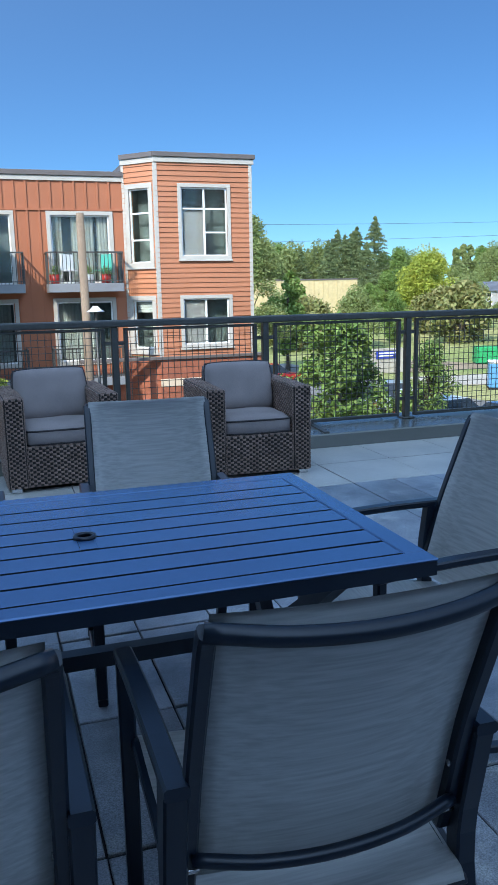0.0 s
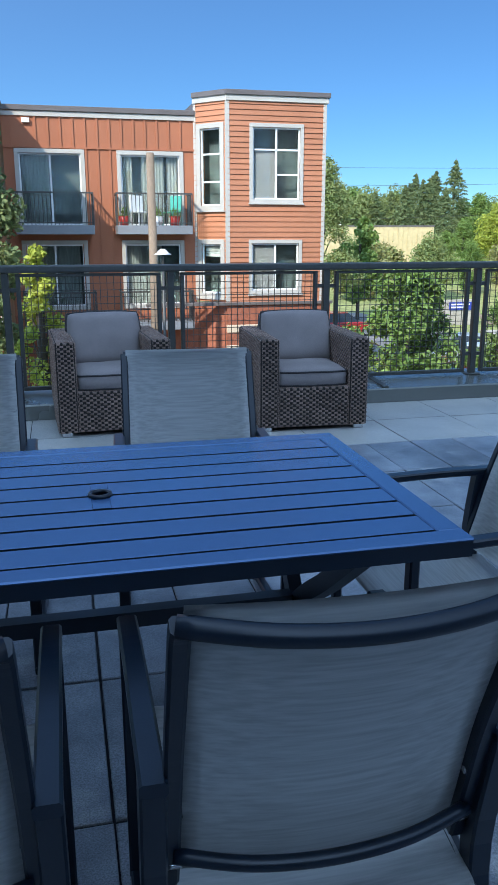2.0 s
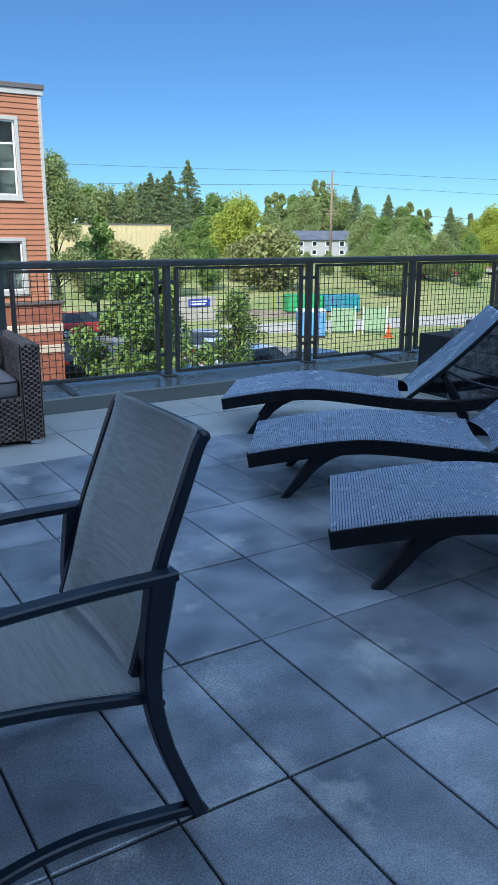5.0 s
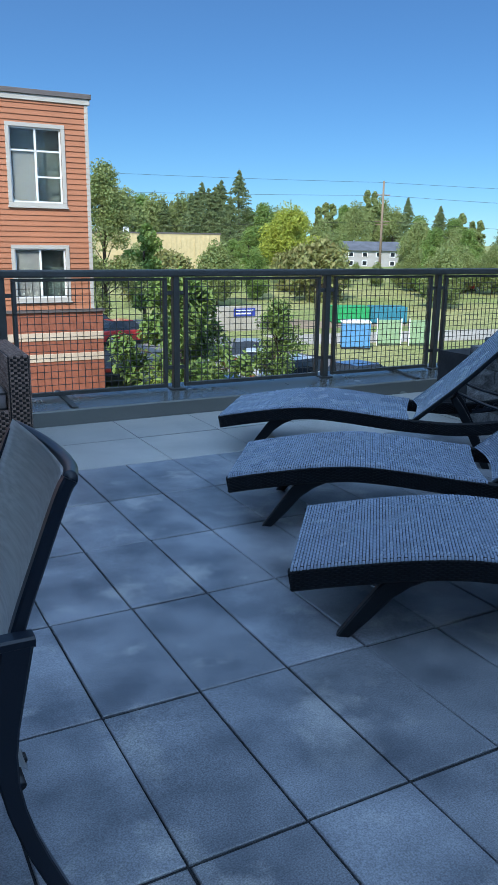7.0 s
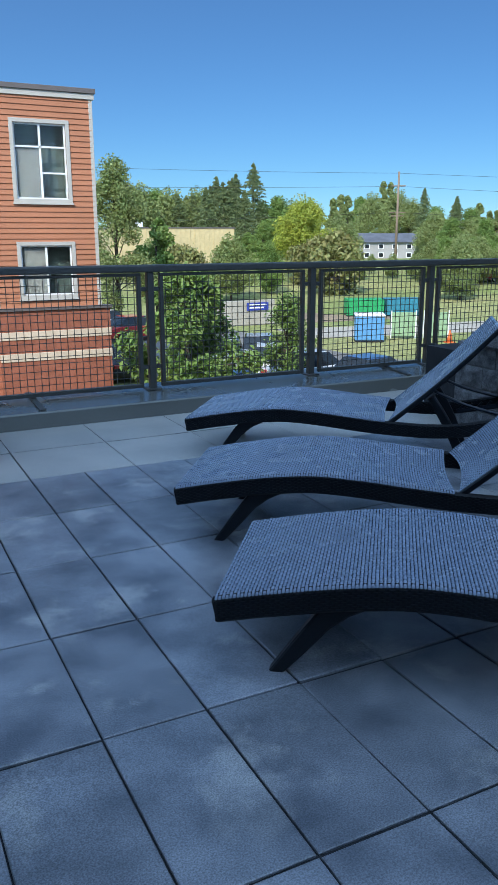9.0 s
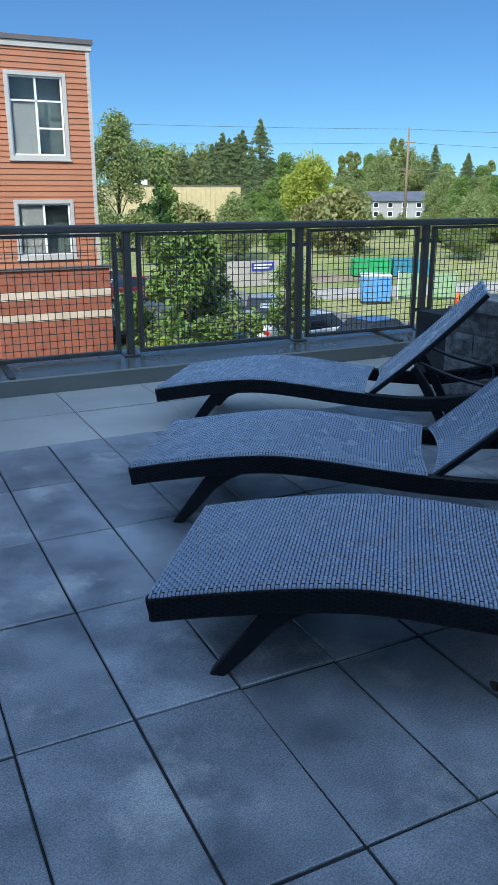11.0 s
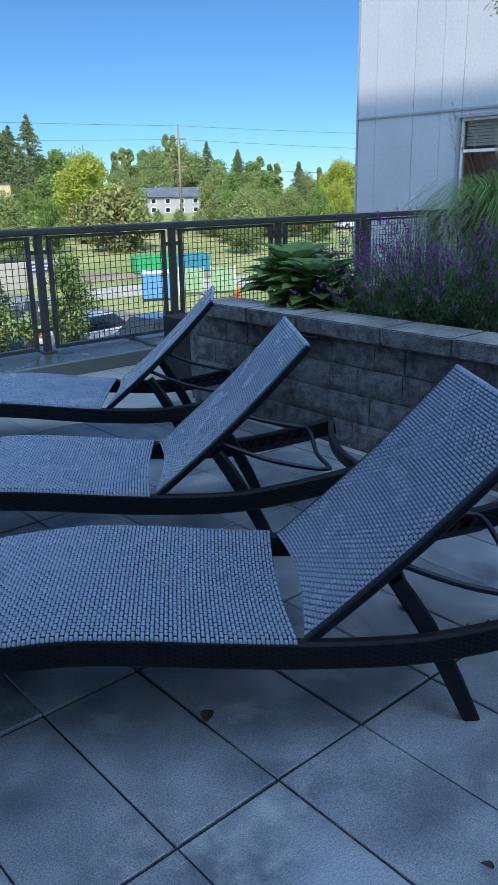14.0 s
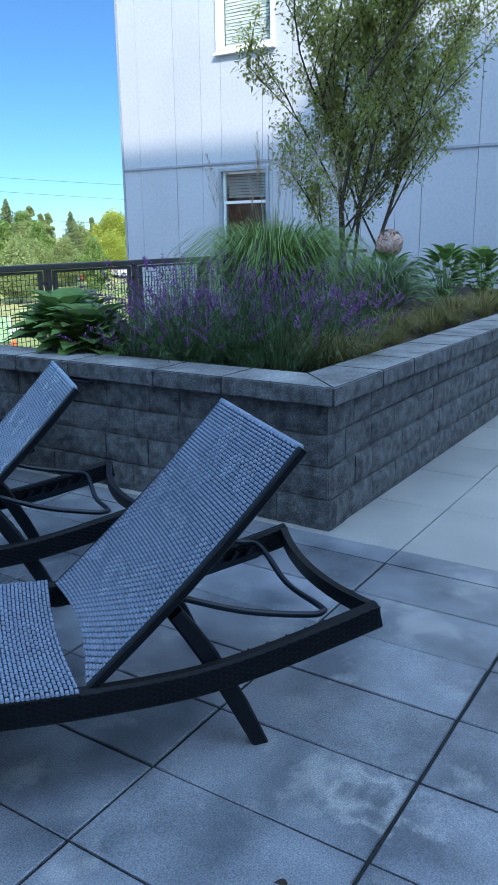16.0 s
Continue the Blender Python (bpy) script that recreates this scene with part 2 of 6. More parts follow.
def tube(bm, pts, r0, r1=None, n=8):
    """A round bar along a line of points, from radius r0 to r1."""
    pts = [Vector(p) for p in pts]
    r1 = r0 if r1 is None else r1
    rings, ref = [], None
    for i, p in enumerate(pts):
        d = (pts[min(i + 1, len(pts) - 1)] - pts[max(i - 1, 0)]).normalized()
        if ref is None:
            ref = d.orthogonal().normalized()
        s = (ref - d * ref.dot(d)).normalized()
        ref = s
        u = d.cross(s)
        r = r0 + (r1 - r0) * i / max(1, len(pts) - 1)
        rings.append([bm.verts.new(p + (s * math.cos(a) + u * math.sin(a)) * r) for a in (2 * math.pi * k / n for k in range(n))])
    for q0, q1 in zip(rings, rings[1:]):
        for k in range(n):
            bm.faces.new((q0[k], q0[(k + 1) % n], q1[(k + 1) % n], q1[k]))
    bm.faces.new(rings[0][::-1])
    bm.faces.new(rings[-1])


def flat_bar(bm, pts, w, h, up=(0, 0, 1), soft=0.0045):
    """A flat bar like sweep(), with its long edges eased."""
    pts = [Vector(p) for p in pts]
    a, b, rings = w / 2, h / 2, []
    c = min(soft, a * 0.6, b * 0.6)
    shape = ((-a, -b + c), (-a + c, -b), (a - c, -b), (a, -b + c), (a, b - c), (a - c, b), (-a + c, b), (-a, b - c))
    for i, p in enumerate(pts):
        d = (pts[min(i + 1, len(pts) - 1)] - pts[max(i - 1, 0)]).normalized()
        s = d.cross(Vector(up)).normalized()
        u = s.cross(d).normalized()
        rings.append([bm.verts.new(p + s * e + u * f) for e, f in shape])
    for r0, r1 in zip(rings, rings[1:]):
        for k in range(8):
            bm.faces.new((r0[k], r0[(k + 1) % 8], r1[(k + 1) % 8], r1[k]))
    bm.faces.new(rings[0])
    bm.faces.new(rings[-1][::-1])


def taper_bar(bm, pts, depths, w, soft=0.006):
    """A flat leg in an x-z plane, as deep at each point as told, with its edges eased."""
    pts, rings = [Vector(p) for p in pts], []
    for i, (p, dp) in enumerate(zip(pts, depths)):
        d = (pts[min(i + 1, len(pts) - 1)] - pts[max(i - 1, 0)]).normalized()
        u = Vector((0, 1, 0)).cross(d)
        if i == len(pts) - 1:
            u = Vector((-1, 0, 0))
        a, b, c = w / 2, dp / 2, soft
        rings.append([bm.verts.new(p + Vector((0, e, 0)) + u * f) for e, f in ((-a, -b + c), (-a + c, -b), (a - c, -b), (a, -b + c), (a, b - c), (a - c, b), (-a + c, b), (-a, b - c))])
    for r0, r1 in zip(rings, rings[1:]):
        for k in range(8):
            bm.faces.new((r0[k], r0[(k + 1) % 8], r1[(k + 1) % 8], r1[k]))
    bm.faces.new(rings[0])
    bm.faces.new(rings[-1][::-1])


def curve_points(pts, n=12):
    """Catmull-Rom through the points."""
    pts = [Vector(p) for p in pts]
    pts = [2 * pts[0] - pts[1]] + pts + [2 * pts[-1] - pts[-2]]
    out = []
    for i in range(1, len(pts) - 2):
        a, b, c, d = pts[i - 1:i + 3]
        for k in range(n):
            t = k / n
            out.append(0.5 * ((2 * b) + (c - a) * t + (2 * a - 5 * b + 4 * c - d) * t * t + (3 * b - a - 3 * c + d) * t ** 3))
    return out + [pts[-2]]

# ---- terrace ----
P, Q = 0.3048, 0.6096          # pavers, 12 by 24 inches
DECK = (-4.0, 16.0, -3.0, 6.05)
structure("floor", boxes((DECK[0], DECK[1], DECK[2], DECK[3], -0.3, -0.0085)), M["joint"], "dark bed under the concrete terrace pavers", "floor")

def paver_mesh(w=P - 0.0065, d=Q - 0.0105, h=0.028, name="paver"):
    bm = bmesh.new()
    c = 0.003
    lo = [bm.verts.new((x, y, -h)) for x, y in ((-w / 2, -d / 2), (w / 2, -d / 2), (w / 2, d / 2), (-w / 2, d / 2))]
    mi = [bm.verts.new((x, y, -c)) for x, y in ((-w / 2, -d / 2), (w / 2, -d / 2), (w / 2, d / 2), (-w / 2, d / 2))]
    hi = [bm.verts.new((x, y, 0)) for x, y in ((-w / 2 + c, -d / 2 + c), (w / 2 - c, -d / 2 + c), (w / 2 - c, d / 2 - c), (-w / 2 + c, d / 2 - c))]
    for a, b in ((lo, mi), (mi, hi)):
        for k in range(4):
            bm.faces.new((a[k], a[(k + 1) % 4], b[(k + 1) % 4], b[k]))
    bm.faces.new(hi)
    return bm


def joined(name, cells, builder):
    """Many small solids in one mesh, from (verts, faces) of builder(cell)."""
    vs, fs = [], []
    for c in cells:
        v, f = builder(c)
        k = len(vs)
        vs += v
        fs += [tuple(i + k for i in q) for q in f]
    me = bpy.data.meshes.new(name)
    me.from_pydata(vs, [], fs)
    me.update()
    return me


CUBE = [(0, 3, 2, 1), (4, 5, 6, 7), (0, 1, 5, 4), (1, 2, 6, 5), (2, 3, 7, 6), (3, 0, 4, 7)]


def cuboid(x0, x1, y0, y1, z0, z1):
    return [(x0, y0, z0), (x1, y0, z0), (x1, y1, z0), (x0, y1, z0), (x0, y0, z1), (x1, y0, z1), (x1, y1, z1), (x0, y1, z1)], CUBE


# kerb: metal-clad parapet along the open edge, with upturned laps
bm = bmesh.new()
prof = [(6.05, -0.25), (6.05, 0.105), (6.065, 0.115), (6.62, 0.15), (6.64, 0.13), (6.64, -0.6), (6.05, -0.6)]
for k, x in enumerate((-4.0, 15.05)):
    for y, z in prof:
        bm.verts.new((x, y, z))
bm.verts.ensure_lookup_table()
n = len(prof)
for k in range(n):
    bm.faces.new((bm.verts[k], bm.verts[(k + 1) % n], bm.verts[n + (k + 1) % n], bm.verts[n + k]))
bm.faces.new(bm.verts[:n][::-1])
bm.faces.new(bm.verts[n:])
kerb = structure("kerb", bm, M["flashing"], "grey metal-clad parapet kerb below the railing", "kerb")
for x in (-2.0, 0.35, 2.78, 5.98, 9.2, 12.4):
    bm = bmesh.new()
    sweep(bm, [(x, 6.075, 0.122), (x, 6.60, 0.155)], 0.045, 0.012)
    part("flashing_seam", bm, M["rail"], kerb, "dark raised flashing seam")

# our building, never seen: tall blocks added to shade the terrace from the south-west
structure("wall_south", boxes((-4.3, 15.0, -3.3, -3.0, -5, 2.7)), M["plaster"], "plain rendered wall behind the terrace", "wall")
structure("wall_west", boxes((-12, -4.3, -9.5, 3.4, -5, 12.3)), M["plaster"], "tall unseen plain wall added to shade the terrace", "wall")
# added block and head, sized for the shadow edge on the grey house
structure("tower_head", boxes((-12, -4.3, -21, -14.6, 26.3, 27.6)), M["plaster"], "unseen plain block added to raise the shadow edge", "wall")
structure("tower", boxes((-12, -4.3, -21, -9.52, -5, 26.3)), M["plaster"], "tall unseen plain block added to shade the grey building", "wall")
structure("wall_west_low", boxes((-4.3, -4.0, -3.0, 6.6, -5, 2.2)), M["plaster"], "plain rendered terrace side wall", "wall")
structure("terrace_storey", boxes((-4.0, 15.0, -3.0, 6.0, -4.8, -0.3)), M["plaster"], "plain rendered storey below the terrace", "wall")

# ---- railing ----
RAIL_Y, RAIL_TOP = 6.42, 1.097
rail_posts = [-3.83, -2.6, -1.37, -0.14, 1.09, 2.36, 3.72, 5.17, 6.44, 7.72, 8.99, 10.26, 11.53, 12.8, 14.1]
railing = thing("railing", (0, RAIL_Y, 0), "dark grey metal terrace railing with welded wire mesh panels", "railing", kind="structure")
bm = bmesh.new()
box(bm, -3.95, 15.0, -0.045, 0.045, RAIL_TOP - 0.055, RAIL_TOP, bevel=0.012, seg=2)
part("top_rail", bm, M["rail"], railing)
for x in rail_posts:
    bm = bmesh.new()
    box(bm, x - 0.027, x + 0.027, -0.027, 0.027, 0.14, RAIL_TOP - 0.055, bevel=0.004)
    box(bm, x - 0.06, x + 0.06, -0.06, 0.06, 0.135, 0.148, bevel=0.003)
    part("post", bm, M["rail"], railing)
for a, b in zip(rail_posts, rail_posts[1:]):
    x0, x1, z0, z1 = a + 0.075, b - 0.075, 0.185, RAIL_TOP - 0.085
    bm = bmesh.new()
    for q in ((x0, x0 + 0.032, z0, z1), (x1 - 0.032, x1, z0, z1), (x0, x1, z0 - 0.03, z0), (x0, x1, z1, z1 + 0.022)):
        box(bm, q[0], q[1], -0.018, 0.018, q[2], q[3], bevel=0.003)
    for z in (0.3, 0.9):
        for q in ((a + 0.02, x0), (x1, b - 0.02)):
            box(bm, q[0], q[1], -0.008, 0.008, z, z + 0.03)
    pf = part("panel_frame", bm, M["rail"], railing)
    nx, nz = round((x1 - x0) / 0.052), round((z1 - z0) / 0.052)
    cells = [(x0 + (x1 - x0) * i / nx, None) for i in range(1, nx)] + [(None, z0 + (z1 - z0) * j / nz) for j in range(1, nz)]
    r = 0.0024
    me = joined("wire_mesh", cells, lambda c: cuboid(c[0] - r, c[0] + r, -r, r, z0, z1) if c[1] is None else cuboid(x0, x1, -3 * r, -r, c[1] - r, c[1] + r))
    me.materials.append(M["rail"])
    w = new("wire_mesh", me)
    w.parent = railing

# ---- dining set ----
def dining_table(at):
    t = thing("dining_table", at, "dark metal slatted patio dining table with an umbrella hole", "table")
    L, W, H = 1.424, 0.880, 0.735
    bm = bmesh.new()
    for q in ((-L / 2, L / 2, -W / 2, -W / 2 + 0.055), (-L / 2, L / 2, W / 2 - 0.055, W / 2), (L / 2 - 0.055, L / 2, -W / 2 + 0.055, W / 2 - 0.055), (-L / 2, -L / 2 + 0.055, -W / 2 + 0.055, W / 2 - 0.055)):
        box(bm, q[0], q[1], q[2], q[3], H - 0.007, H, bevel=0.003)
    part("table_frame", bm, M["slat"], t)
    bm = bmesh.new()
    e = 0.003
    for q in ((-L / 2 + e, L / 2 - e, -W / 2 + e, -W / 2 + 0.05), (-L / 2 + e, L / 2 - e, W / 2 - 0.05, W / 2 - e), (L / 2 - 0.05, L / 2 - e, -W / 2 + 0.05, W / 2 - 0.05), (-L / 2 + e, -L / 2 + 0.05, -W / 2 + 0.05, W / 2 - 0.05)):
        part("apron", boxes((*q, H - 0.04, H - 0.007)), M["alu"], t)
    n = 8
    y0, pitch = -W / 2 + 0.058, (W - 0.116) / n
    for i in range(n):
        bm = bmesh.new()
        a, b = y0 + i * pitch + 0.006, y0 + (i + 1) * pitch - 0.006
        if i in (3, 4):
            cut = 0.02
            inner = (a, b - cut + 0.0035) if i == 3 else (a + cut - 0.0035, b)
            box(bm, -L / 2 + 0.058, -0.02, a, b, H - 0.032, H - 0.001, bevel=0.0008)
            box(bm, 0.02, L / 2 - 0.058, a, b, H - 0.032, H - 0.001, bevel=0.0008)
            box(bm, -0.02, 0.02, inner[0], inner[1], H - 0.032, H - 0.001)
        else:
            box(bm, -L / 2 + 0.058, L / 2 - 0.058, a, b, H - 0.032, H - 0.001, bevel=0.0008)
        slat = part("slat", bm, [M["slat"], M["alu"]], t)
        # only the tops take the painted sky blue, the sides stay dark metal
        for f in slat.data.polygons:
            f.material_index = int(f.normal.z < 0.5)
    bm = bmesh.new()
    ring = [(0.023 * math.cos(k * math.pi / 12), 0.023 * math.sin(k * math.pi / 12), H + 0.002) for k in range(25)]
    tube(bm, ring, 0.006, n=6)
    part("umbrella_ring", bm, M["alu"], t, "black plastic umbrella hole ring", smooth=True)
    for x in (-0.3, 0.3):
        bm = boxes((x - 0.02, x + 0.02, -W / 2 + 0.05, W / 2 - 0.05, H - 0.05, H - 0.02))
        part("under_brace", bm, M["alu"], t)
    for s in (-1, 1):
        for q in (-1, 1):
            bm = bmesh.new()
            sweep(bm, curve_points([(s * 0.52, q * 0.36, H - 0.04), (s * 0.50, q * 0.20, 0.56), (s * 0.48, q * 0.02, 0.42), (s * 0.50, -q * 0.2, 0.2), (s * 0.55, -q * 0.38, 0.0)], 6), 0.045, 0.035, up=(1, 0, 0))
            part("curved_leg", bm, M["alu"], t)
    bm = bmesh.new()
    sweep(bm, [(-0.48, 0, 0.42), (0.48, 0, 0.42)], 0.04, 0.04)
    part("stretcher", bm, M["alu"], t)
    return t


def dining_chair(at, rz, label):
    """Faces +y in its own axes; the origin lies between the back feet."""
    c = thing("dining_chair", at, label, "chair", "chairs round the patio table", rz)
    for s in (-1, 1):
        x = s * 0.257
        bm = bmesh.new()
        # a cast leg, deep below the arm and slimmer to the foot
        leg = [(0.100, 0.606, 0.062), (0.108, 0.56, 0.059), (0.118, 0.50, 0.054), (0.127, 0.44, 0.047), (0.130, 0.39, 0.041), (0.128, 0.33, 0.038), (0.117, 0.27, 0.036), (0.101, 0.21, 0.035), (0.080, 0.15, 0.035), (0.056, 0.09, 0.035), (0.020, 0.0, 0.036)]
        rings = [[bm.verts.new((x + e * 0.019, y + q * d / 2, z)) for e, q in ((-1, -0.8), (-0.8, -1), (0.8, -1), (1, -0.8), (1, 0.8), (0.8, 1), (-0.8, 1), (-1, 0.8))] for y, z, d in leg]
        for r0, r1 in zip(rings, rings[1:]):
            for k in range(8):
                bm.faces.new((r0[k], r0[(k + 1) % 8], r1[(k + 1) % 8], r1[k]))
        bm.faces.new(rings[0])
        bm.faces.new(rings[-1][::-1])
        part("back_leg", bm, M["alu"], c)
        bm = bmesh.new()
        flat_bar(bm, curve_points([(x, 0.066, 0.612), (x, 0.25, 0.613), (x, 0.45, 0.606), (x, 0.585, 0.592)], 5), 0.039, 0.022)
        part("armrest", bm, M["alu"], c)
        bm = bmesh.new()
        flat_bar(bm, curve_points([(x, 0.572, 0.585), (x, 0.572, 0.45), (x, 0.57, 0.2), (x, 0.572, 0.012)], 5), 0.026, 0.034, up=(1, 0, 0))
        part("front_leg", bm, M["alu"], c)
        bm = bmesh.new()
        flat_bar(bm, curve_points([(x, 0.015, 0.014), (x, 0.14, 0.034), (x, 0.28, 0.050), (x, 0.40, 0.045), (x, 0.50, 0.026), (x, 0.59, 0.013)], 5), 0.032, 0.025)
        part("sled_runner", bm, M["alu"], c)
        bm = boxes((x - 0.017, x + 0.017, 0.0, 0.034, 0.0, 0.012), bevel=0.003)
        part("foot_pad", bm, M["tyre"], c, "black plastic foot pad")
    back = [(0.165, 0.39), (0.138, 0.48), (0.10, 0.62), (0.052, 0.75), (0.007, 0.865), (-0.010, 0.905)]
    for s in (-1, 1):
        bm = bmesh.new()
        flat_bar(bm, curve_points([(s * (0.231 - 0.004 * k / 5), y - 0.010, z - 0.003 - 0.008 * (k == 5)) for k, (y, z) in enumerate(back)], 4), 0.026, 0.026, up=(1, 0, 0))
        part("back_post", bm, M["alu"], c)
    bm = bmesh.new()
    tube(bm, curve_points([(-0.232, -0.020, 0.893), (-0.12, -0.050, 0.884), (0, -0.060, 0.880), (0.12, -0.050, 0.884), (0.232, -0.020, 0.893)], 5), 0.0145, n=12)
    part("top_rail", bm, M["alu"], c, smooth=True)
    bm = bmesh.new()
    tube(bm, curve_points([(-0.228, 0.118, 0.458), (-0.12, 0.088, 0.450), (0, 0.078, 0.447), (0.12, 0.088, 0.450), (0.228, 0.118, 0.458)], 5), 0.0115, n=12)
    part("lower_back_rail", bm, M["alu"], c, smooth=True)
    # slings: thin woven sheets with a slight hollow, tight at both ends
    def sheet(rows, half, hollow, normal, ends):
        bm = bmesh.new()
        grid = []
        for k, (y, z) in enumerate(rows):
            r = []
            slack = ends + (1 - ends) * math.sin(math.pi * k / (len(rows) - 1)) ** 0.6
            for i in range(13):
                f = i / 6 - 1
                h = hollow * (1 - f * f) * slack
                r.append(bm.verts.new((half * f, y + normal[0] * h, z + normal[1] * h)))
            grid.append(r)
        for a, b in zip(grid, grid[1:]):
            for i in range(12):
                bm.faces.new((a[i], a[i + 1], b[i + 1], b[i]))
        bmesh.ops.solidify(bm, geom=bm.faces[:], thickness=0.003)
        return bm
    rows = [(p.x, p.y) for p in curve_points([(y, z, 0) for y, z in back[:-1]] + [(-0.012, 0.914, 0)], 4)]
    part("back_sling", sheet(rows, 0.222, 0.034, (-0.92, -0.3), 0.35), M["sling"], c, "grey woven mesh back sling", smooth=True)
    seat = [(0.085, 0.322), (0.098, 0.340), (0.14, 0.346), (0.22, 0.362), (0.30, 0.378), (0.38, 0.391), (0.466, 0.402), (0.545, 0.412), (0.575, 0.405), (0.585, 0.385)]
    rows = [(p.x, p.y) for p in curve_points([(y, z, 0) for y, z in seat], 4)]
    part("seat_sling", sheet(rows, 0.238, 0.018, (0, -1), 0.1), M["sling"], c, "grey woven mesh seat sling", smooth=True)
    for s in (-1, 1):
        bm = bmesh.new()
        flat_bar(bm, curve_points([(s * 0.240, y, z - 0.014) for y, z in seat[2:-1]], 4), 0.026, 0.026)
        part("seat_rail", bm, M["alu"], c)
    for y, z in ((0.570, 0.384), (0.104, 0.308)):
        bm = bmesh.new()
        tube(bm, [(-0.25, y, z), (0.25, y, z)], 0.011, n=10)
        part("cross_bar", bm, M["alu"], c, smooth=True)
    for s, y, z in ((-1, 0.135, 0.43), (-1, 0.118, 0.53), (1, 0.135, 0.43), (1, 0.118, 0.53)):
        bm = bmesh.new()
        tube(bm, [(s * 0.215, y - 0.004, z), (s * 0.243, y - 0.004, z)], 0.006, n=10)
        part("bolt", bm, M["chrome"], c, "small steel bolt", smooth=True)
    return c


TABLE = (0.317, 2.016, 0)
dining_table(TABLE)
CHAIR = "dark metal patio chair with grey sling"
dining_chair((0.592, 1.077, 0), -0.8, CHAIR + ", tucked under the table")
dining_chair((-0.056, 1.074, 0), 0, CHAIR + ", tucked under the table")
dining_chair((0.692, 3.085, 0), 176, CHAIR + ", at the table")
dining_chair((-0.13, 3.10, 0), 180, CHAIR + ", at the table")
dining_chair((1.597, 2.096, 0), 90, CHAIR + ", at the table's end")


# ---- wicker ----
def weave(bm, o, eu, ev, nu, nv, proud, gap=0.12, shape=None, end=0.07, lens=False):
    """Raised strand cells on the patch o + a*eu + b*ev, staggered row by row; the strands run along eu."""
    o, eu, ev = Vector(o), Vector(eu), Vector(ev)
    nrm = eu.cross(ev).normalized()
    f = shape or (lambda a, b: o + eu * a + ev * b)
    for j in range(nv):
        b0, b1 = (j + gap * 0.5) / nv, (j + 1 - gap * 0.5) / nv
        off = 0.5 * (j % 2)
        for i in range(nu + (1 if j % 2 else 0)):
            a0, a1 = max(0, (i - off) / nu), min(1, (i + 1 - off) / nu)
            if a1 - a0 < 0.2 / nu:
                continue
            g2 = end / nu
            a0, a1 = a0 + g2, a1 - g2
            if lens:
                w, bm_, hb = a1 - a0, (b0 + b1) / 2, (b1 - b0) / 2
                ring = ((a0, 0), (a0 + w * 0.1, -1), (a1 - w * 0.1, -1), (a1, 0), (a1 - w * 0.1, 1), (a0 + w * 0.1, 1))
                lo = [bm.verts.new(f(a, bm_ + b * hb) - nrm * proud * 0.5) for a, b in ring]
                hi = [bm.verts.new(f(a0 + w / 2 + (a - a0 - w / 2) * 0.72, bm_ + b * hb * 0.70) + nrm * proud) for a, b in ring]
                for k in range(6):
                    bm.faces.new((lo[k], lo[(k + 1) % 6], hi[(k + 1) % 6], hi[k]))
                bm.faces.new(hi)
                continue
            d = (a1 - a0) * 0.28
            lo = [bm.verts.new(f(a, b) - nrm * proud * 0.5) for a, b in ((a0, b0), (a1, b0), (a1, b1), (a0, b1))]
            c0 = (b1 - b0) * 0.06
            hi = [bm.verts.new(f(a, b) + nrm * proud) for a, b in ((a0 + d, b0 + c0), (a1 - d, b0 + c0), (a1 - d, b1 - c0), (a0 + d, b1 - c0))]
            for k in range(4):
                bm.faces.new((lo[k], lo[(k + 1) % 4], hi[(k + 1) % 4], hi[k]))
            bm.faces.new(hi)


def woven_block(name, x0, x1, y0, y1, z0, z1, parent, mats, su=0.044, sv=0.0155, proud=0.006, sides="xXyYZ"):
    """A wicker-wrapped block: a dark core with woven faces."""
    bm = bmesh.new()
    box(bm, x0, x1, y0, y1, z0, z1, bevel=0.006)
    core = part(name, bm, mats[0], parent)
    bm = bmesh.new()
    W, D, H = x1 - x0, y1 - y0, z1 - z0
    N = lambda l, s: max(2, round(l / s))
    e = 0.0008
    if "y" in sides: weave(bm, (x0, y0 - e, z0), (W, 0, 0), (0, 0, H), N(W, su), N(H, sv), proud, 0.16, None, 0.17)
    if "Y" in sides: weave(bm, (x1, y1 + e, z0), (-W, 0, 0), (0, 0, H), N(W, su), N(H, sv), proud, 0.16, None, 0.17)
    if "x" in sides: weave(bm, (x0 - e, y1, z0), (0, -D, 0), (0, 0, H), N(D, su), N(H, sv), proud, 0.16, None, 0.17)
    if "X" in sides: weave(bm, (x1 + e, y0, z0), (0, D, 0), (0, 0, H), N(D, su), N(H, sv), proud, 0.16, None, 0.17)
    if "Z" in sides: weave(bm, (x0, y0, z1 + e), (W, 0, 0), (0, D, 0), N(W, su), N(D, sv), proud, 0.16, None, 0.17)
    me = bpy.data.meshes.new("weave")
    bm.to_mesh(me)
    bm.free()
    me.materials.append(mats[1])
    w = new("weave", me)
    w.parent = core
    return core


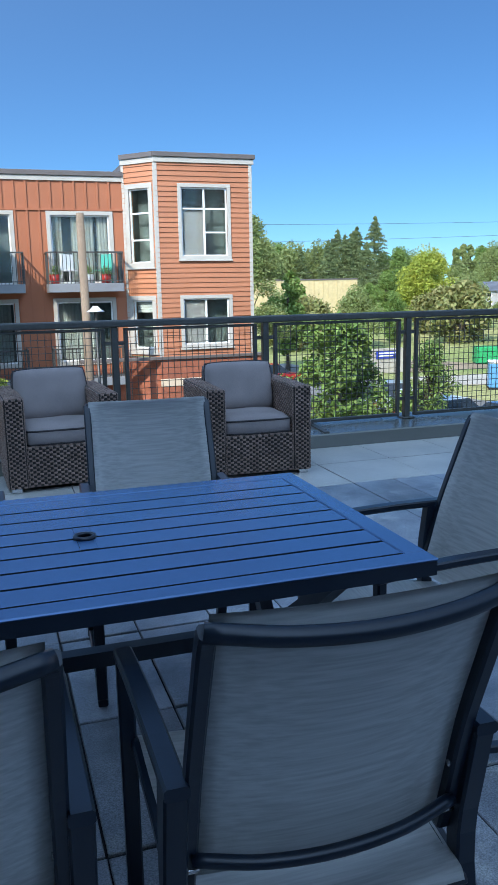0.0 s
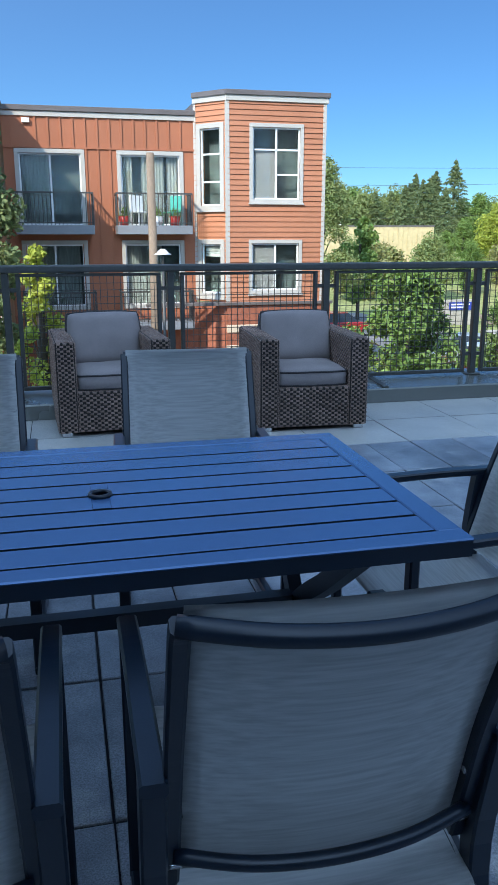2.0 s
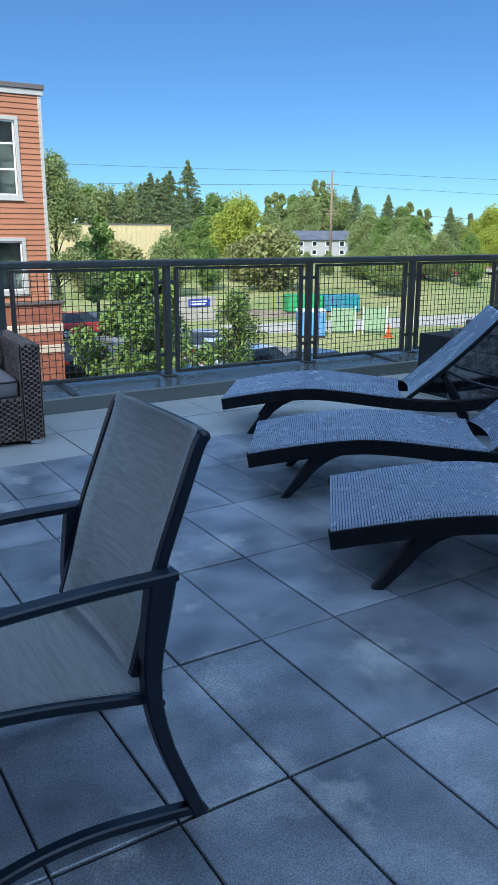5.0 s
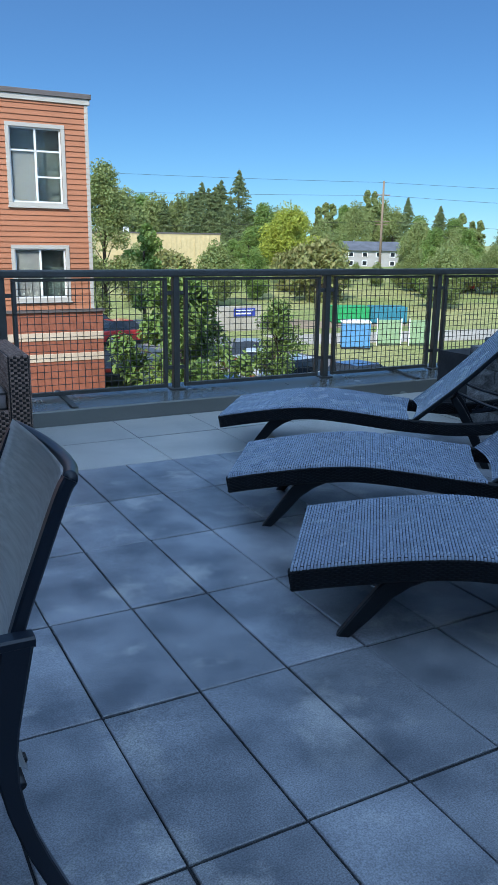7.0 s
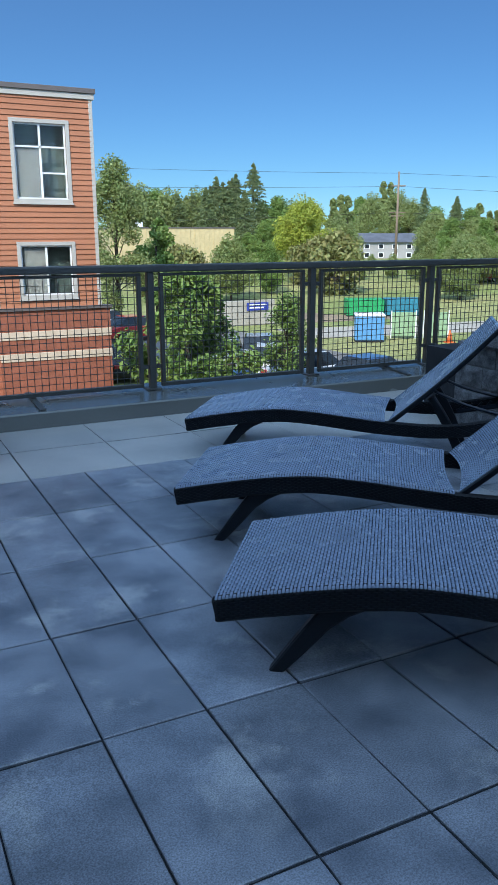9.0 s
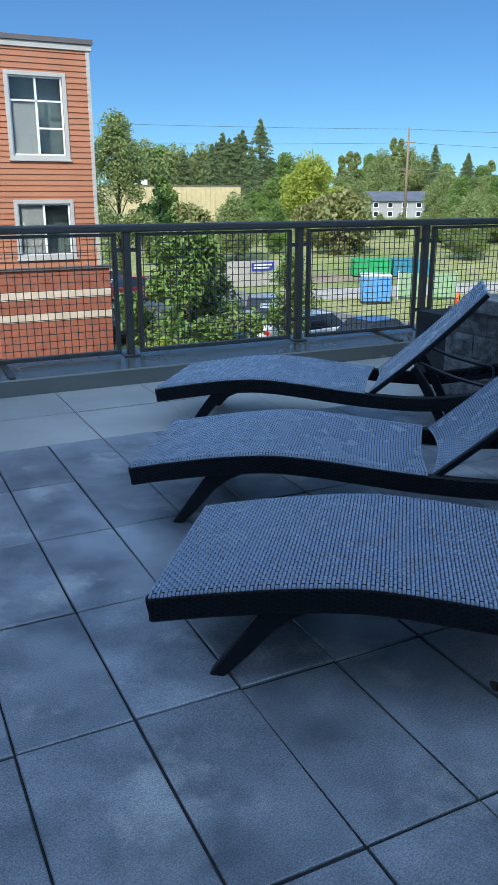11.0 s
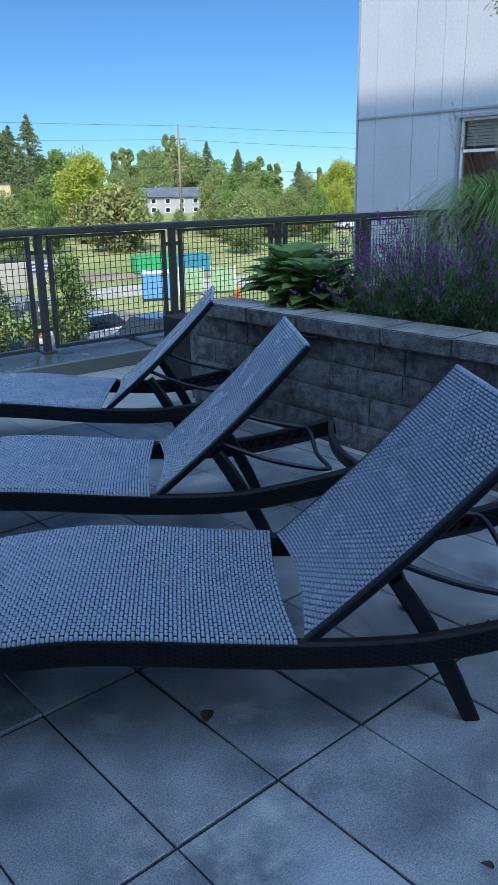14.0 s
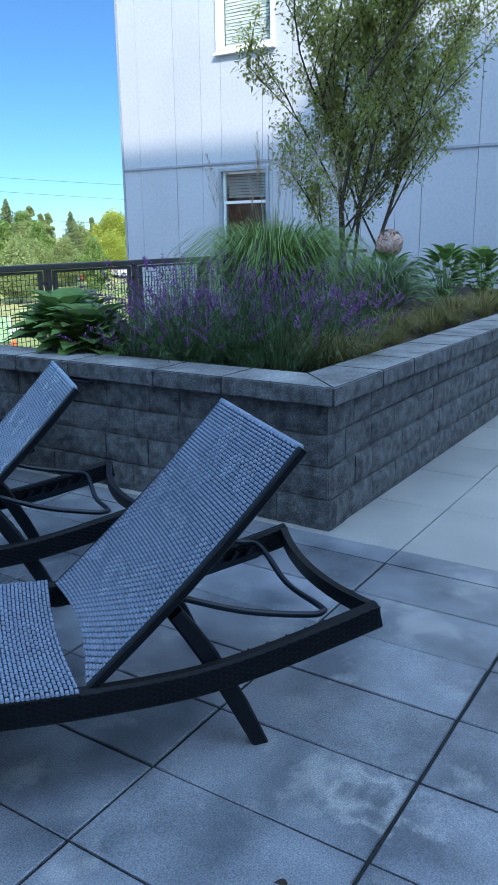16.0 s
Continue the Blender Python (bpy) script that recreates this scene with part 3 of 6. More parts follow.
def pillow(bm, w, d, h, m, puff=0.035, nx=18, ny=16, seed=0):
    """A soft cushion w by d and h thick, in its own axes, moved by m."""
    rnd = random.Random(seed)
    for s in (1, -1):
        g = []
        for j in range(ny + 1):
            r = []
            for i in range(nx + 1):
                a, b = 2 * i / nx - 1, 2 * j / ny - 1
                e = max(abs(a), abs(b))
                k = (1 - abs(a) ** 5) * (1 - abs(b) ** 5)
                z = s * (h / 2 - 0.012 + puff * k ** 0.6 * 0.6 - 0.012 * (1 - k ** 0.25))
                z += s * 0.008 * noise.noise((a * 1.7 + seed, b * 1.7, s)) * k
                sh = 1 - 0.055 * (abs(a) * abs(b)) ** 2.5
                r.append(bm.verts.new(m @ Vector((a * w / 2 * sh, b * d / 2 * sh, z))))
            g.append(r)
        for j in range(ny):
            for i in range(nx):
                q = (g[j][i], g[j][i + 1], g[j + 1][i + 1], g[j + 1][i])
                bm.faces.new(q if s > 0 else q[::-1])
        if s > 0:
            top = g
    bm.verts.ensure_lookup_table()
    rim = lambda g: [g[0][i] for i in range(nx)] + [g[j][nx] for j in range(ny)] + [g[ny][i] for i in range(nx, 0, -1)] + [g[j][0] for j in range(ny, 0, -1)]
    A, B = rim(top), rim(g)
    for k in range(len(A)):
        bm.faces.new((A[k], B[k], B[(k + 1) % len(A)], A[(k + 1) % len(A)]))
    return [v.co.copy() for v in A], [v.co.copy() for v in B]


def armchair(at, rz, label, roll=0.0):
    """Faces -y; the origin lies on the floor under the middle of its front."""
    c = thing("wicker_armchair", at, label, "armchair", "wicker armchairs by the railing", rz)
    mats = (M["wicker_core"], M["wicker"])
    W, D, arm = 0.755, 0.82, 0.125
    woven_block("armrest", -W / 2, -W / 2 + arm, 0, D, 0.03, 0.635, c, mats)
    woven_block("armrest", W / 2 - arm, W / 2, 0, D, 0.03, 0.635, c, mats)
    woven_block("front_panel", -W / 2 + arm, W / 2 - arm, 0.012, 0.12, 0.03, 0.30, c, mats, sides="yZ")
    woven_block("back_panel", -W / 2 + arm, W / 2 - arm, D - 0.11, D, 0.03, 0.635, c, mats, sides="yYZ")
    bm = boxes((-W / 2 + arm, W / 2 - arm, 0.12, D - 0.11, 0.24, 0.285))
    part("seat_base", bm, M["wicker_core"], c)
    bm = bmesh.new()
    A, B = pillow(bm, 0.50, 0.60, 0.14, pose(0, 0.325, 0.36), seed=3)
    cu = part("seat_cushion", bm, M["cushion"], c, "brownish grey fabric seat cushion", smooth=True)
    bm = bmesh.new()
    tube(bm, A + A[:1], 0.007, n=5)
    tube(bm, B + B[:1], 0.007, n=5)
    part("piping", bm, M["piping"], cu, smooth=True)
    bm = bmesh.new()
    m = pose(0, 0.575, 0.575, 70, 0, roll)
    A, B = pillow(bm, 0.535, 0.40, 0.115, m, puff=0.12, seed=8 + round(roll))
    cu = part("back_cushion", bm, M["cushion"], c, "brownish grey fabric back cushion", smooth=True)
    bm = bmesh.new()
    tube(bm, A + A[:1], 0.007, n=5)
    tube(bm, B + B[:1], 0.007, n=5)
    part("piping", bm, M["piping"], cu, smooth=True)
    for x in (-W / 2 + 0.05, W / 2 - 0.05):
        for y in (0.05, D - 0.05):
            bm = boxes((x - 0.035, x + 0.035, y - 0.035, y + 0.035, 0, 0.03), bevel=0.003)
            part("foot", bm, M["chrome"], c, "grey metal foot")
    return c


M["wicker_core"] = mat("wicker_core", (0.022, 0.016, 0.013), 0.8, var=0.05)
armchair((1.912, 5.29, 0), -2.5, "brown wicker armchair with grey cushions facing the patio table")
armchair((0.575, 5.49, 0), 3, "brown wicker armchair with grey cushions, its back cushion slumped", 3.0)


def lounger(at, rz):
    """Foot end at the origin, the head along +x; near side at y = 0."""
    c = thing("sun_lounger", at, "black wicker sun lounger with its backrest raised on the pavers", "lounger", "sun loungers on the terrace", rz)
    W = 0.68
    prof = [(0, 0.25), (0.143, 0.279), (0.36, 0.316), (0.53, 0.335), (0.64, 0.338), (0.8, 0.328), (1.0, 0.308), (1.17, 0.294), (1.4, 0.285), (1.55, 0.292), (1.71, 0.316), (1.87, 0.349), (2.0, 0.378)]
    pts = curve_points([(u, 0, z) for u, z in prof], 4)
    def zt(u):
        for a, b in zip(pts, pts[1:]):
            if a.x <= u <= b.x:
                return a.z + (b.z - a.z) * (u - a.x) / (b.x - a.x)
        return pts[-1].z
    for y in (0.02, W - 0.02):
        bm = bmesh.new()
        flat_bar(bm, [(p.x, y, p.z - 0.049) for p in pts], 0.036, 0.078, soft=0.008)
        rail = part("side_rail", bm, M["wicker_core_black"], c)
        bm = bmesh.new()
        f = lambda a, b: Vector((2.0 * a, y - 0.0185, zt(2.0 * a) - 0.080 + 0.064 * b))
        weave(bm, (0, y - 0.0185, 0), (1, 0, 0), (0, 0, 1), 66, 9, 0.0018, shape=f, gap=0.2)
        f = lambda a, b: Vector((2.0 * (1 - a), y + 0.0185, zt(2.0 * (1 - a)) - 0.080 + 0.064 * b))
        weave(bm, (0, y + 0.0185, 0), (-1, 0, 0), (0, 0, 1), 66, 9, 0.0018, shape=f, gap=0.2)
        part("weave", bm, M["wicker_dark"], rail)
    # seat
    bm = bmesh.new()
    n = 24
    rows = []
    # the web sags towards the head end and rolls over the side rails
    sag = lambda u, v: 0.012 * (u / 1.185) ** 2 * math.sin(math.pi * v / W) + 0.013 * (max(0, 0.022 - v, v - W + 0.022) / 0.022) ** 2
    for k in range(n + 1):
        u = 1.185 * k / n
        rows.append([bm.verts.new((u - 0.015 * (u / 1.185) ** 4 * math.sin(math.pi * v / W), v, zt(u) - 0.002 - sag(u, v))) for v in [W * q for q in (0, 0.015, 0.032, 0.1, 0.25, 0.4, 0.5, 0.6, 0.75, 0.9, 0.968, 0.985, 1.0)]])
    for a, b in zip(rows, rows[1:]):
        for i in range(12):
            bm.faces.new((a[i], b[i], b[i + 1], a[i + 1]))
    bmesh.ops.solidify(bm, geom=bm.faces[:], thickness=0.010)
    seat = part("seat", bm, M["wicker_core_black"], c, smooth=True)
    bm = bmesh.new()
    f = lambda a, b: Vector((1.185 * b - 0.015 * b ** 4 * math.sin(math.pi * a), W * (1 - a), zt(1.185 * b) - 0.0005 - sag(1.185 * b, W * (1 - a))))
    weave(bm, (0, 0, 0), (0, -1, 0), (1, 0, 0), 23, 104, 0.0030, gap=0.10, shape=f, end=0.10, lens=True)
    part("weave", bm, M["wicker_sky_sheen"], seat, "glossy dark woven strands with sky sheen in their colour")
    for u in (0.03, 0.5, 1.14):
        bm = bmesh.new()
        tube(bm, [(u, 0.02, zt(u) - 0.05), (u, W - 0.02, zt(u) - 0.05)], 0.012)
        part("cross_bar", bm, M["alu"], c, smooth=True)
    # backrest
    b0, b1 = Vector((1.205, 0, 0.282)), Vector((1.768, 0, 0.826))
    ax = (b1 - b0)
    nr = Vector((-ax.z, 0, ax.x)).normalized()
    def bk(a, b):
        v = 0.03 + 0.62 * a
        p = b0 + ax * b
        hollow = 0.008 * math.sin(math.pi * a) * (1 - b * 0.5) + 0.015 * math.sin(math.pi * b)
        dip = -0.03 * (1 - b) ** 3 * math.sin(math.pi * a)
        return Vector((p.x, v, p.z)) - nr * hollow - ax.normalized() * dip
    bm = bmesh.new()
    rows = [[bm.verts.new(bk(i / 10, j / 16)) for i in range(11)] for j in range(17)]
    for a, b in zip(rows, rows[1:]):
        for i in range(10):
            bm.faces.new((a[i], a[i + 1], b[i + 1], b[i]))
    bmesh.ops.solidify(bm, geom=bm.faces[:], thickness=0.014)
    back = part("backrest", bm, M["wicker_core_black"], c, smooth=True)
    bm = bmesh.new()
    f = lambda a, b: bk(1 - a, b) + nr * 0.0012
    weave(bm, (0, 0, 0), (0, -1, 0), ax.normalized(), 21, 70, 0.0030, gap=0.10, shape=f, end=0.10, lens=True)
    part("weave", bm, M["wicker_sky_sheen"], back, "glossy dark woven strands with sky sheen in their colour")
    for a in (0.0, 1.0):
        bm = bmesh.new()
        flat_bar(bm, [bk(a, k / 12) - nr * 0.011 for k in range(13)], 0.026, 0.026, up=(0, 1, 0))
        part("back_rail", bm, M["wicker_dark"], c)
    bm = bmesh.new()
    tube(bm, [bk(k / 12, 1.0) - nr * 0.004 for k in range(13)], 0.009, n=8)
    part("head_bar", bm, M["wicker_sky_sheen"], c, smooth=True)
    # legs
    for y in (0.052, W - 0.052):
        bm = bmesh.new()
        taper_bar(bm, [(0.45, y, 0.275), (0.385, y, 0.235), (0.325, y, 0.18), (0.26, y, 0.095), (0.187, y, 0.0)], (0.088, 0.074, 0.062, 0.054, 0.047), 0.046)
        part("front_leg", bm, M["wicker_dark"], c)
        bm = bmesh.new()
        taper_bar(bm, [(1.435, y, 0.425), (1.475, y, 0.365), (1.52, y, 0.29), (1.60, y, 0.13), (1.658, y, 0.0)], (0.04, 0.046, 0.05, 0.05, 0.047), 0.045)
        tube(bm, [(1.445, y - 0.012, 0.43), (1.535, y - 0.012, 0.295)], 0.009, n=8)
        part("back_leg", bm, M["wicker_dark"], c)
    # end bar, back support and its notched racks
    bm = bmesh.new()
    sweep(bm, curve_points([(1.985, 0.02, 0.34), (1.955, 0.18, 0.33), (1.945, 0.34, 0.326), (1.955, 0.5, 0.33), (1.985, W - 0.02, 0.34)], 5), 0.024, 0.042)
    part("end_bar", bm, M["wicker_dark"], c)
    bm = bmesh.new()
    tube(bm, curve_points([(1.43, 0.06, 0.468), (1.62, 0.06, 0.39), (1.80, 0.06, 0.345), (1.86, 0.075, 0.335), (1.875, 0.13, 0.325), (1.865, 0.34, 0.305), (1.875, W - 0.13, 0.325), (1.86, W - 0.075, 0.335), (1.80, W - 0.06, 0.345), (1.62, W - 0.06, 0.39), (1.43, W - 0.06, 0.468)], 5), 0.0095, n=8)
    part("support_bar", bm, M["alu"], c, "bent black metal support bar", smooth=True)
    for y in (0.055, W - 0.055):
        bm = bmesh.new()
        sweep(bm, [(1.60, y, zt(1.6) - 0.065), (1.88, y, zt(1.88) - 0.065)], 0.012, 0.02)
        for k in range(5):
            u = 1.62 + 0.055 * k
            sweep(bm, [(u, y, zt(u) - 0.055), (u + 0.02, y, zt(u) - 0.025)], 0.012, 0.012, up=(0, 1, 0))
        part("notched_rack", bm, M["alu"], c)
    return c


M["wicker_core_black"] = mat("wicker_core_black", (0.010, 0.011, 0.013), 0.6, var=0.05, spec=0.2)
first = lounger((2.54, 2.61, 0), -37)
copy_thing(first, pose(2.83, 3.67, 0, 0, 0, -36.5))
copy_thing(first, pose(3.38, 4.90, 0, 0, 0, -39.5))

# ---- planter ----
PX, PY, PX1, PY1, PT = 5.375, 2.188, 13.6, 4.78, 0.685
planter = thing("planter", (0, 0, 0), "raised planter bed of grey split-face concrete blocks with caps", "planter")
rnd = random.Random(11)


def rough_block(w, h, d, seed):
    """A split-face block: its face (towards -y) is uneven, the rest plain."""
    bm = bmesh.new()
    nx, nz = max(4, round(w / 0.05)), 4
    r = random.Random(seed)
    g = []
    for j in range(nz + 1):
        row = []
        for i in range(nx + 1):
            edge = i in (0, nx) or j in (0, nz)
            row.append(bm.verts.new((-w / 2 + w * i / nx, (0.008 if edge else r.uniform(-0.008, 0.004)), h * j / nz)))
        g.append(row)
    for j in range(nz):
        for i in range(nx):
            bm.faces.new((g[j][i], g[j][i + 1], g[j + 1][i + 1], g[j + 1][i]))
    rim = [g[0][i] for i in range(nx)] + [g[j][nx] for j in range(nz)] + [g[nz][i] for i in range(nx, 0, -1)] + [g[j][0] for j in range(nz, 0, -1)]
    back = [bm.verts.new((v.co.x, d, v.co.z)) for v in rim]
    for k in range(len(rim)):
        bm.faces.new((rim[k], back[k], back[(k + 1) % len(rim)], rim[(k + 1) % len(rim)]))
    bm.faces.new(back[::-1])
    return mesh_of(bm, "block", M["block"])


HB = 0.149
sizes = {w: [rough_block(w - 0.005, HB - 0.004, 0.16, int(w * 1000) + k) for k in range(4)] for w in (0.20, 0.30, 0.40)}


def block_run(origin, rz, length, course):
    x, k = 0.0, 0
    pat = [0.30, 0.20, 0.40, 0.30, 0.30, 0.20, 0.40] if course % 2 else [0.20, 0.30, 0.30, 0.40, 0.20, 0.30, 0.40]
    while x < length - 0.02:
        w = pat[k % len(pat)]
        left = length - x
        s = 1.0
        if left < w + 0.1:
            s = left / w
        ob = new("block", rnd.choice(sizes[w]))
        ob.parent = planter
        m = pose(*origin, 0, 0, rz) @ pose(x + w * s / 2, rnd.uniform(-0.002, 0.002), course * HB)
        ob.matrix_basis = m @ Matrix.Diagonal((s, 1, 1, 1))
        x += w * s
        k += 1


for c in range(4):
    step = 0.014 * c
    block_run((PX + step, PY1, 0), -90, PY1 - PY - step, c)
    block_run((PX + step, PY + step, 0), 0, 7.2, c)
core = boxes((PX + 0.17, PX1, PY + 0.17, PY1 + 0.55, 0, 0.5))
part("core", core, M["joint"], planter)
bm = boxes((PX + 0.05, PX1, PY1, PY1 + 0.08, 0, 4 * HB))
part("back_wall", bm, M["block"], planter)
bm = bmesh.new()
bmesh.ops.create_grid(bm, x_segments=80, y_segments=40, size=0.5)
for v in bm.verts:
    v.co = Vector((PX + 0.2 + (v.co.x + 0.5) * (PX1 - PX - 0.2), PY + 0.2 + (v.co.y + 0.5) * (PY1 - PY - 0.2), 0.585))
    v.co.z += 0.03 * noise.noise(v.co * 3) + 0.015 * noise.noise(v.co * 11)
part("soil", bm, M["soil"], planter, "dark brown bark soil", smooth=True)


def cap(x0, x1, y0, y1, mitre=None):
    bm = bmesh.new()
    z0, z1 = 4 * HB, PT
    pts = mitre or [(x0, y0), (x1, y0), (x1, y1), (x0, y1)]
    lo = [bm.verts.new((x, y, z0)) for x, y in pts]
    hi = [bm.verts.new((x, y, z1)) for x, y in pts]
    for k in range(4):
        bm.faces.new((lo[k], lo[(k + 1) % 4], hi[(k + 1) % 4], hi[k]))
    bm.faces.new(lo[::-1])
    bm.faces.new(hi)
    bmesh.ops.bevel(bm, geom=bm.edges[:], offset=0.006, segments=2, affect="EDGES")
    ob = part("cap_stone", bm, M["cap"], planter)
    ob.data.materials.append(M["block"])
    for f in ob.data.polygons:
        f.material_index = int(abs(f.normal.z) < 0.5)


CW, OV = 0.29, 0.018
x0, y0 = PX - OV, PY - OV
g = 0.003
cap(0, 0, 0, 0, [(x0, y0), (x0 + CW, y0 + CW), (x0 + CW, y0 + 0.60), (x0, y0 + 0.60)])
cap(0, 0, 0, 0, [(x0 + g, y0), (x0 + 0.55, y0), (x0 + 0.55, y0 + CW), (x0 + CW + g, y0 + CW)])
y = y0 + 0.60
for d in (0.42, 0.60, 0.42, 0.45):
    cap(x0, x0 + CW, y + g, min(y + d, PY1 + 0.02))
    y += d
x = x0 + 0.55
k = 0
while x < PX + 7.2:
    d = (0.42, 0.60, 0.45)[k % 3]
    cap(x + g, x + d, y0, y0 + CW)
    x += d
    k += 1
bm = boxes((PX - 0.03, PX - 0.004, 3.62, 3.88, 0.572, 0.584), bevel=0.002)
tagged(new("wall_light", mesh_of(bm, "wall_light", M["alu"])), "slim black metal step light under the planter cap", "lamp")

# ---- planting ----
M["leaf_dark"] = leafmat("leaf_dark", (0.10, 0.20, 0.05), (0.16, 0.26, 0.07))
M["leaf_grey"] = leafmat("leaf_grey", (0.10, 0.18, 0.07), (0.15, 0.22, 0.11))
M["leaf_lavender"] = leafmat("leaf_lavender", (0.055, 0.115, 0.04), (0.10, 0.16, 0.075))
M["leaf_grass"] = leafmat("leaf_grass", (0.15, 0.25, 0.06), (0.26, 0.34, 0.14))
M["leaf_fine"] = leafmat("leaf_fine", (0.19, 0.21, 0.06), (0.29, 0.23, 0.10))
M["flower_purple"] = leafmat("flower_purple", (0.19, 0.05, 0.24), (0.27, 0.10, 0.31))
M["flower_pink"] = leafmat("flower_pink", (0.55, 0.33, 0.26), (0.62, 0.45, 0.36))
M["plume"] = leafmat("plume", (0.45, 0.36, 0.28), (0.35, 0.27, 0.2))
M["leaf_tree"] = leafmat("leaf_tree", (0.38, 0.39, 0.12), (0.27, 0.30, 0.085), trans=0.5)
M["leaf_street"] = leafmat("leaf_street", (0.14, 0.23, 0.055), (0.22, 0.30, 0.08))
M["leaf_lime"] = leafmat("leaf_lime", (0.38, 0.40, 0.06), (0.26, 0.32, 0.05))
M["leaf_conifer"] = leafmat("leaf_conifer", (0.135, 0.185, 0.08), (0.20, 0.235, 0.09), trans=0.2)
M["leaf_wood"] = leafmat("leaf_wood", (0.19, 0.25, 0.08), (0.27, 0.30, 0.11))
M["leaf_rust"] = leafmat("leaf_rust", (0.26, 0.23, 0.085), (0.21, 0.25, 0.08))


def data_mesh(name, vs, fs, material):
    me = bpy.data.meshes.new(name)
    me.from_pydata(vs, [], fs)
    me.update()
    me.materials.append(material)
    return me


def blade(vs, fs, base, tip, w, bend, r, n=5):
    """One arching leaf of grass."""
    base, tip = Vector(base), Vector(tip)
    d = tip - base
    side = d.cross(Vector((0, 0, 1)))
    side = (side.normalized() if side.length > 1e-5 else Vector((1, 0, 0)))
    side.rotate(Euler((0, 0, r.uniform(-0.8, 0.8))))
    k0 = len(vs)
    for k in range(n + 1):
        f = k / n
        p = base + Vector((d.x * f ** 1.3, d.y * f ** 1.3, d.z * (f + bend * f * (1 - f))))
        ww = w * (1 - f ** 2) * (0.5 + f if f < 0.5 else 1) + 0.0004
        vs += [tuple(p - side * ww / 2), tuple(p + side * ww / 2)]
    for k in range(n):
        a = k0 + 2 * k
        fs.append((a, a + 1, a + 3, a + 2))


def leaf(vs, fs, p, d, up, length, width, fold=0.25, n=4):
    """A pointed leaf with a folded midrib, from p along d."""
    d, up = Vector(d).normalized(), Vector(up)
    s = d.cross(up)
    s = s.normalized() if s.length > 1e-4 else Vector((1, 0, 0))
    u = s.cross(d)
    k0 = len(vs)
    for k in range(n + 1):
        f = k / n
        c = Vector(p) + d * length * f - Vector((0, 0, 1)) * length * 0.35 * f * f
        ww = width * math.sin(math.pi * min(1, 0.08 + 0.92 * f) ** 0.8) / 2 + 0.0005
        vs += [tuple(c - s * ww + u * ww * fold), tuple(c), tuple(c + s * ww + u * ww * fold)]
    for k in range(n):
        a = k0 + 3 * k
        fs += [(a, a + 1, a + 4, a + 3), (a + 1, a + 2, a + 5, a + 4)]


def grass_tuft(name, at, label, height, radius, count, w, material, seed, plumes=0):
    r = random.Random(seed)
    vs, fs = [], []
    for _ in range(count):
        a, rr = r.uniform(0, 6.283), radius * math.sqrt(r.random())
        h = height * r.uniform(0.5, 1.0) * (1 - 0.3 * (rr / radius) ** 2)
        lean = rr / radius * 0.78 + 0.22
        b = (0.22 * rr * math.cos(a), 0.22 * rr * math.sin(a), 0)
        t = (rr * math.cos(a) * 1.15, rr * math.sin(a) * 1.15, h * (1 - 0.45 * lean))
        blade(vs, fs, b, t, w * r.uniform(0.6, 1.2), 4.6 * lean ** 2, r, n=7)
    t = thing(name, at, label, "grass plant")
    ob = new("blades", data_mesh("blades", vs, fs, material))
    ob.parent = t
    tagged(ob, kind="stuff")
    if plumes:
        vs, fs = [], []
        for _ in range(plumes):
            a, rr = r.uniform(0, 6.283), radius * r.uniform(0.1, 0.7)
            z = height * r.uniform(1.0, 1.22)
            tip = Vector((rr * math.cos(a), rr * math.sin(a), z))
            base = Vector((tip.x * 0.3, tip.y * 0.3, 0.3))
            blade(vs, fs, base, tip, 0.004, 0.1, r)
            for k in range(50):
                f = r.random()
                p = tip - Vector((tip.x * 0.15, tip.y * 0.15, 0.22 * height)) * f
                q = p + Vector((r.uniform(-1, 1), r.uniform(-1, 1), r.uniform(0.2, 1.4))).normalized() * 0.06 * (0.4 + f)
                blade(vs, fs, p, q, 0.003, 0.2, r, n=2)
        ob = new("plumes", data_mesh("plumes", vs, fs, M["plume"]))
        ob.parent = t
        tagged(ob, "buff feathery seed plumes", kind="stuff")
    return t


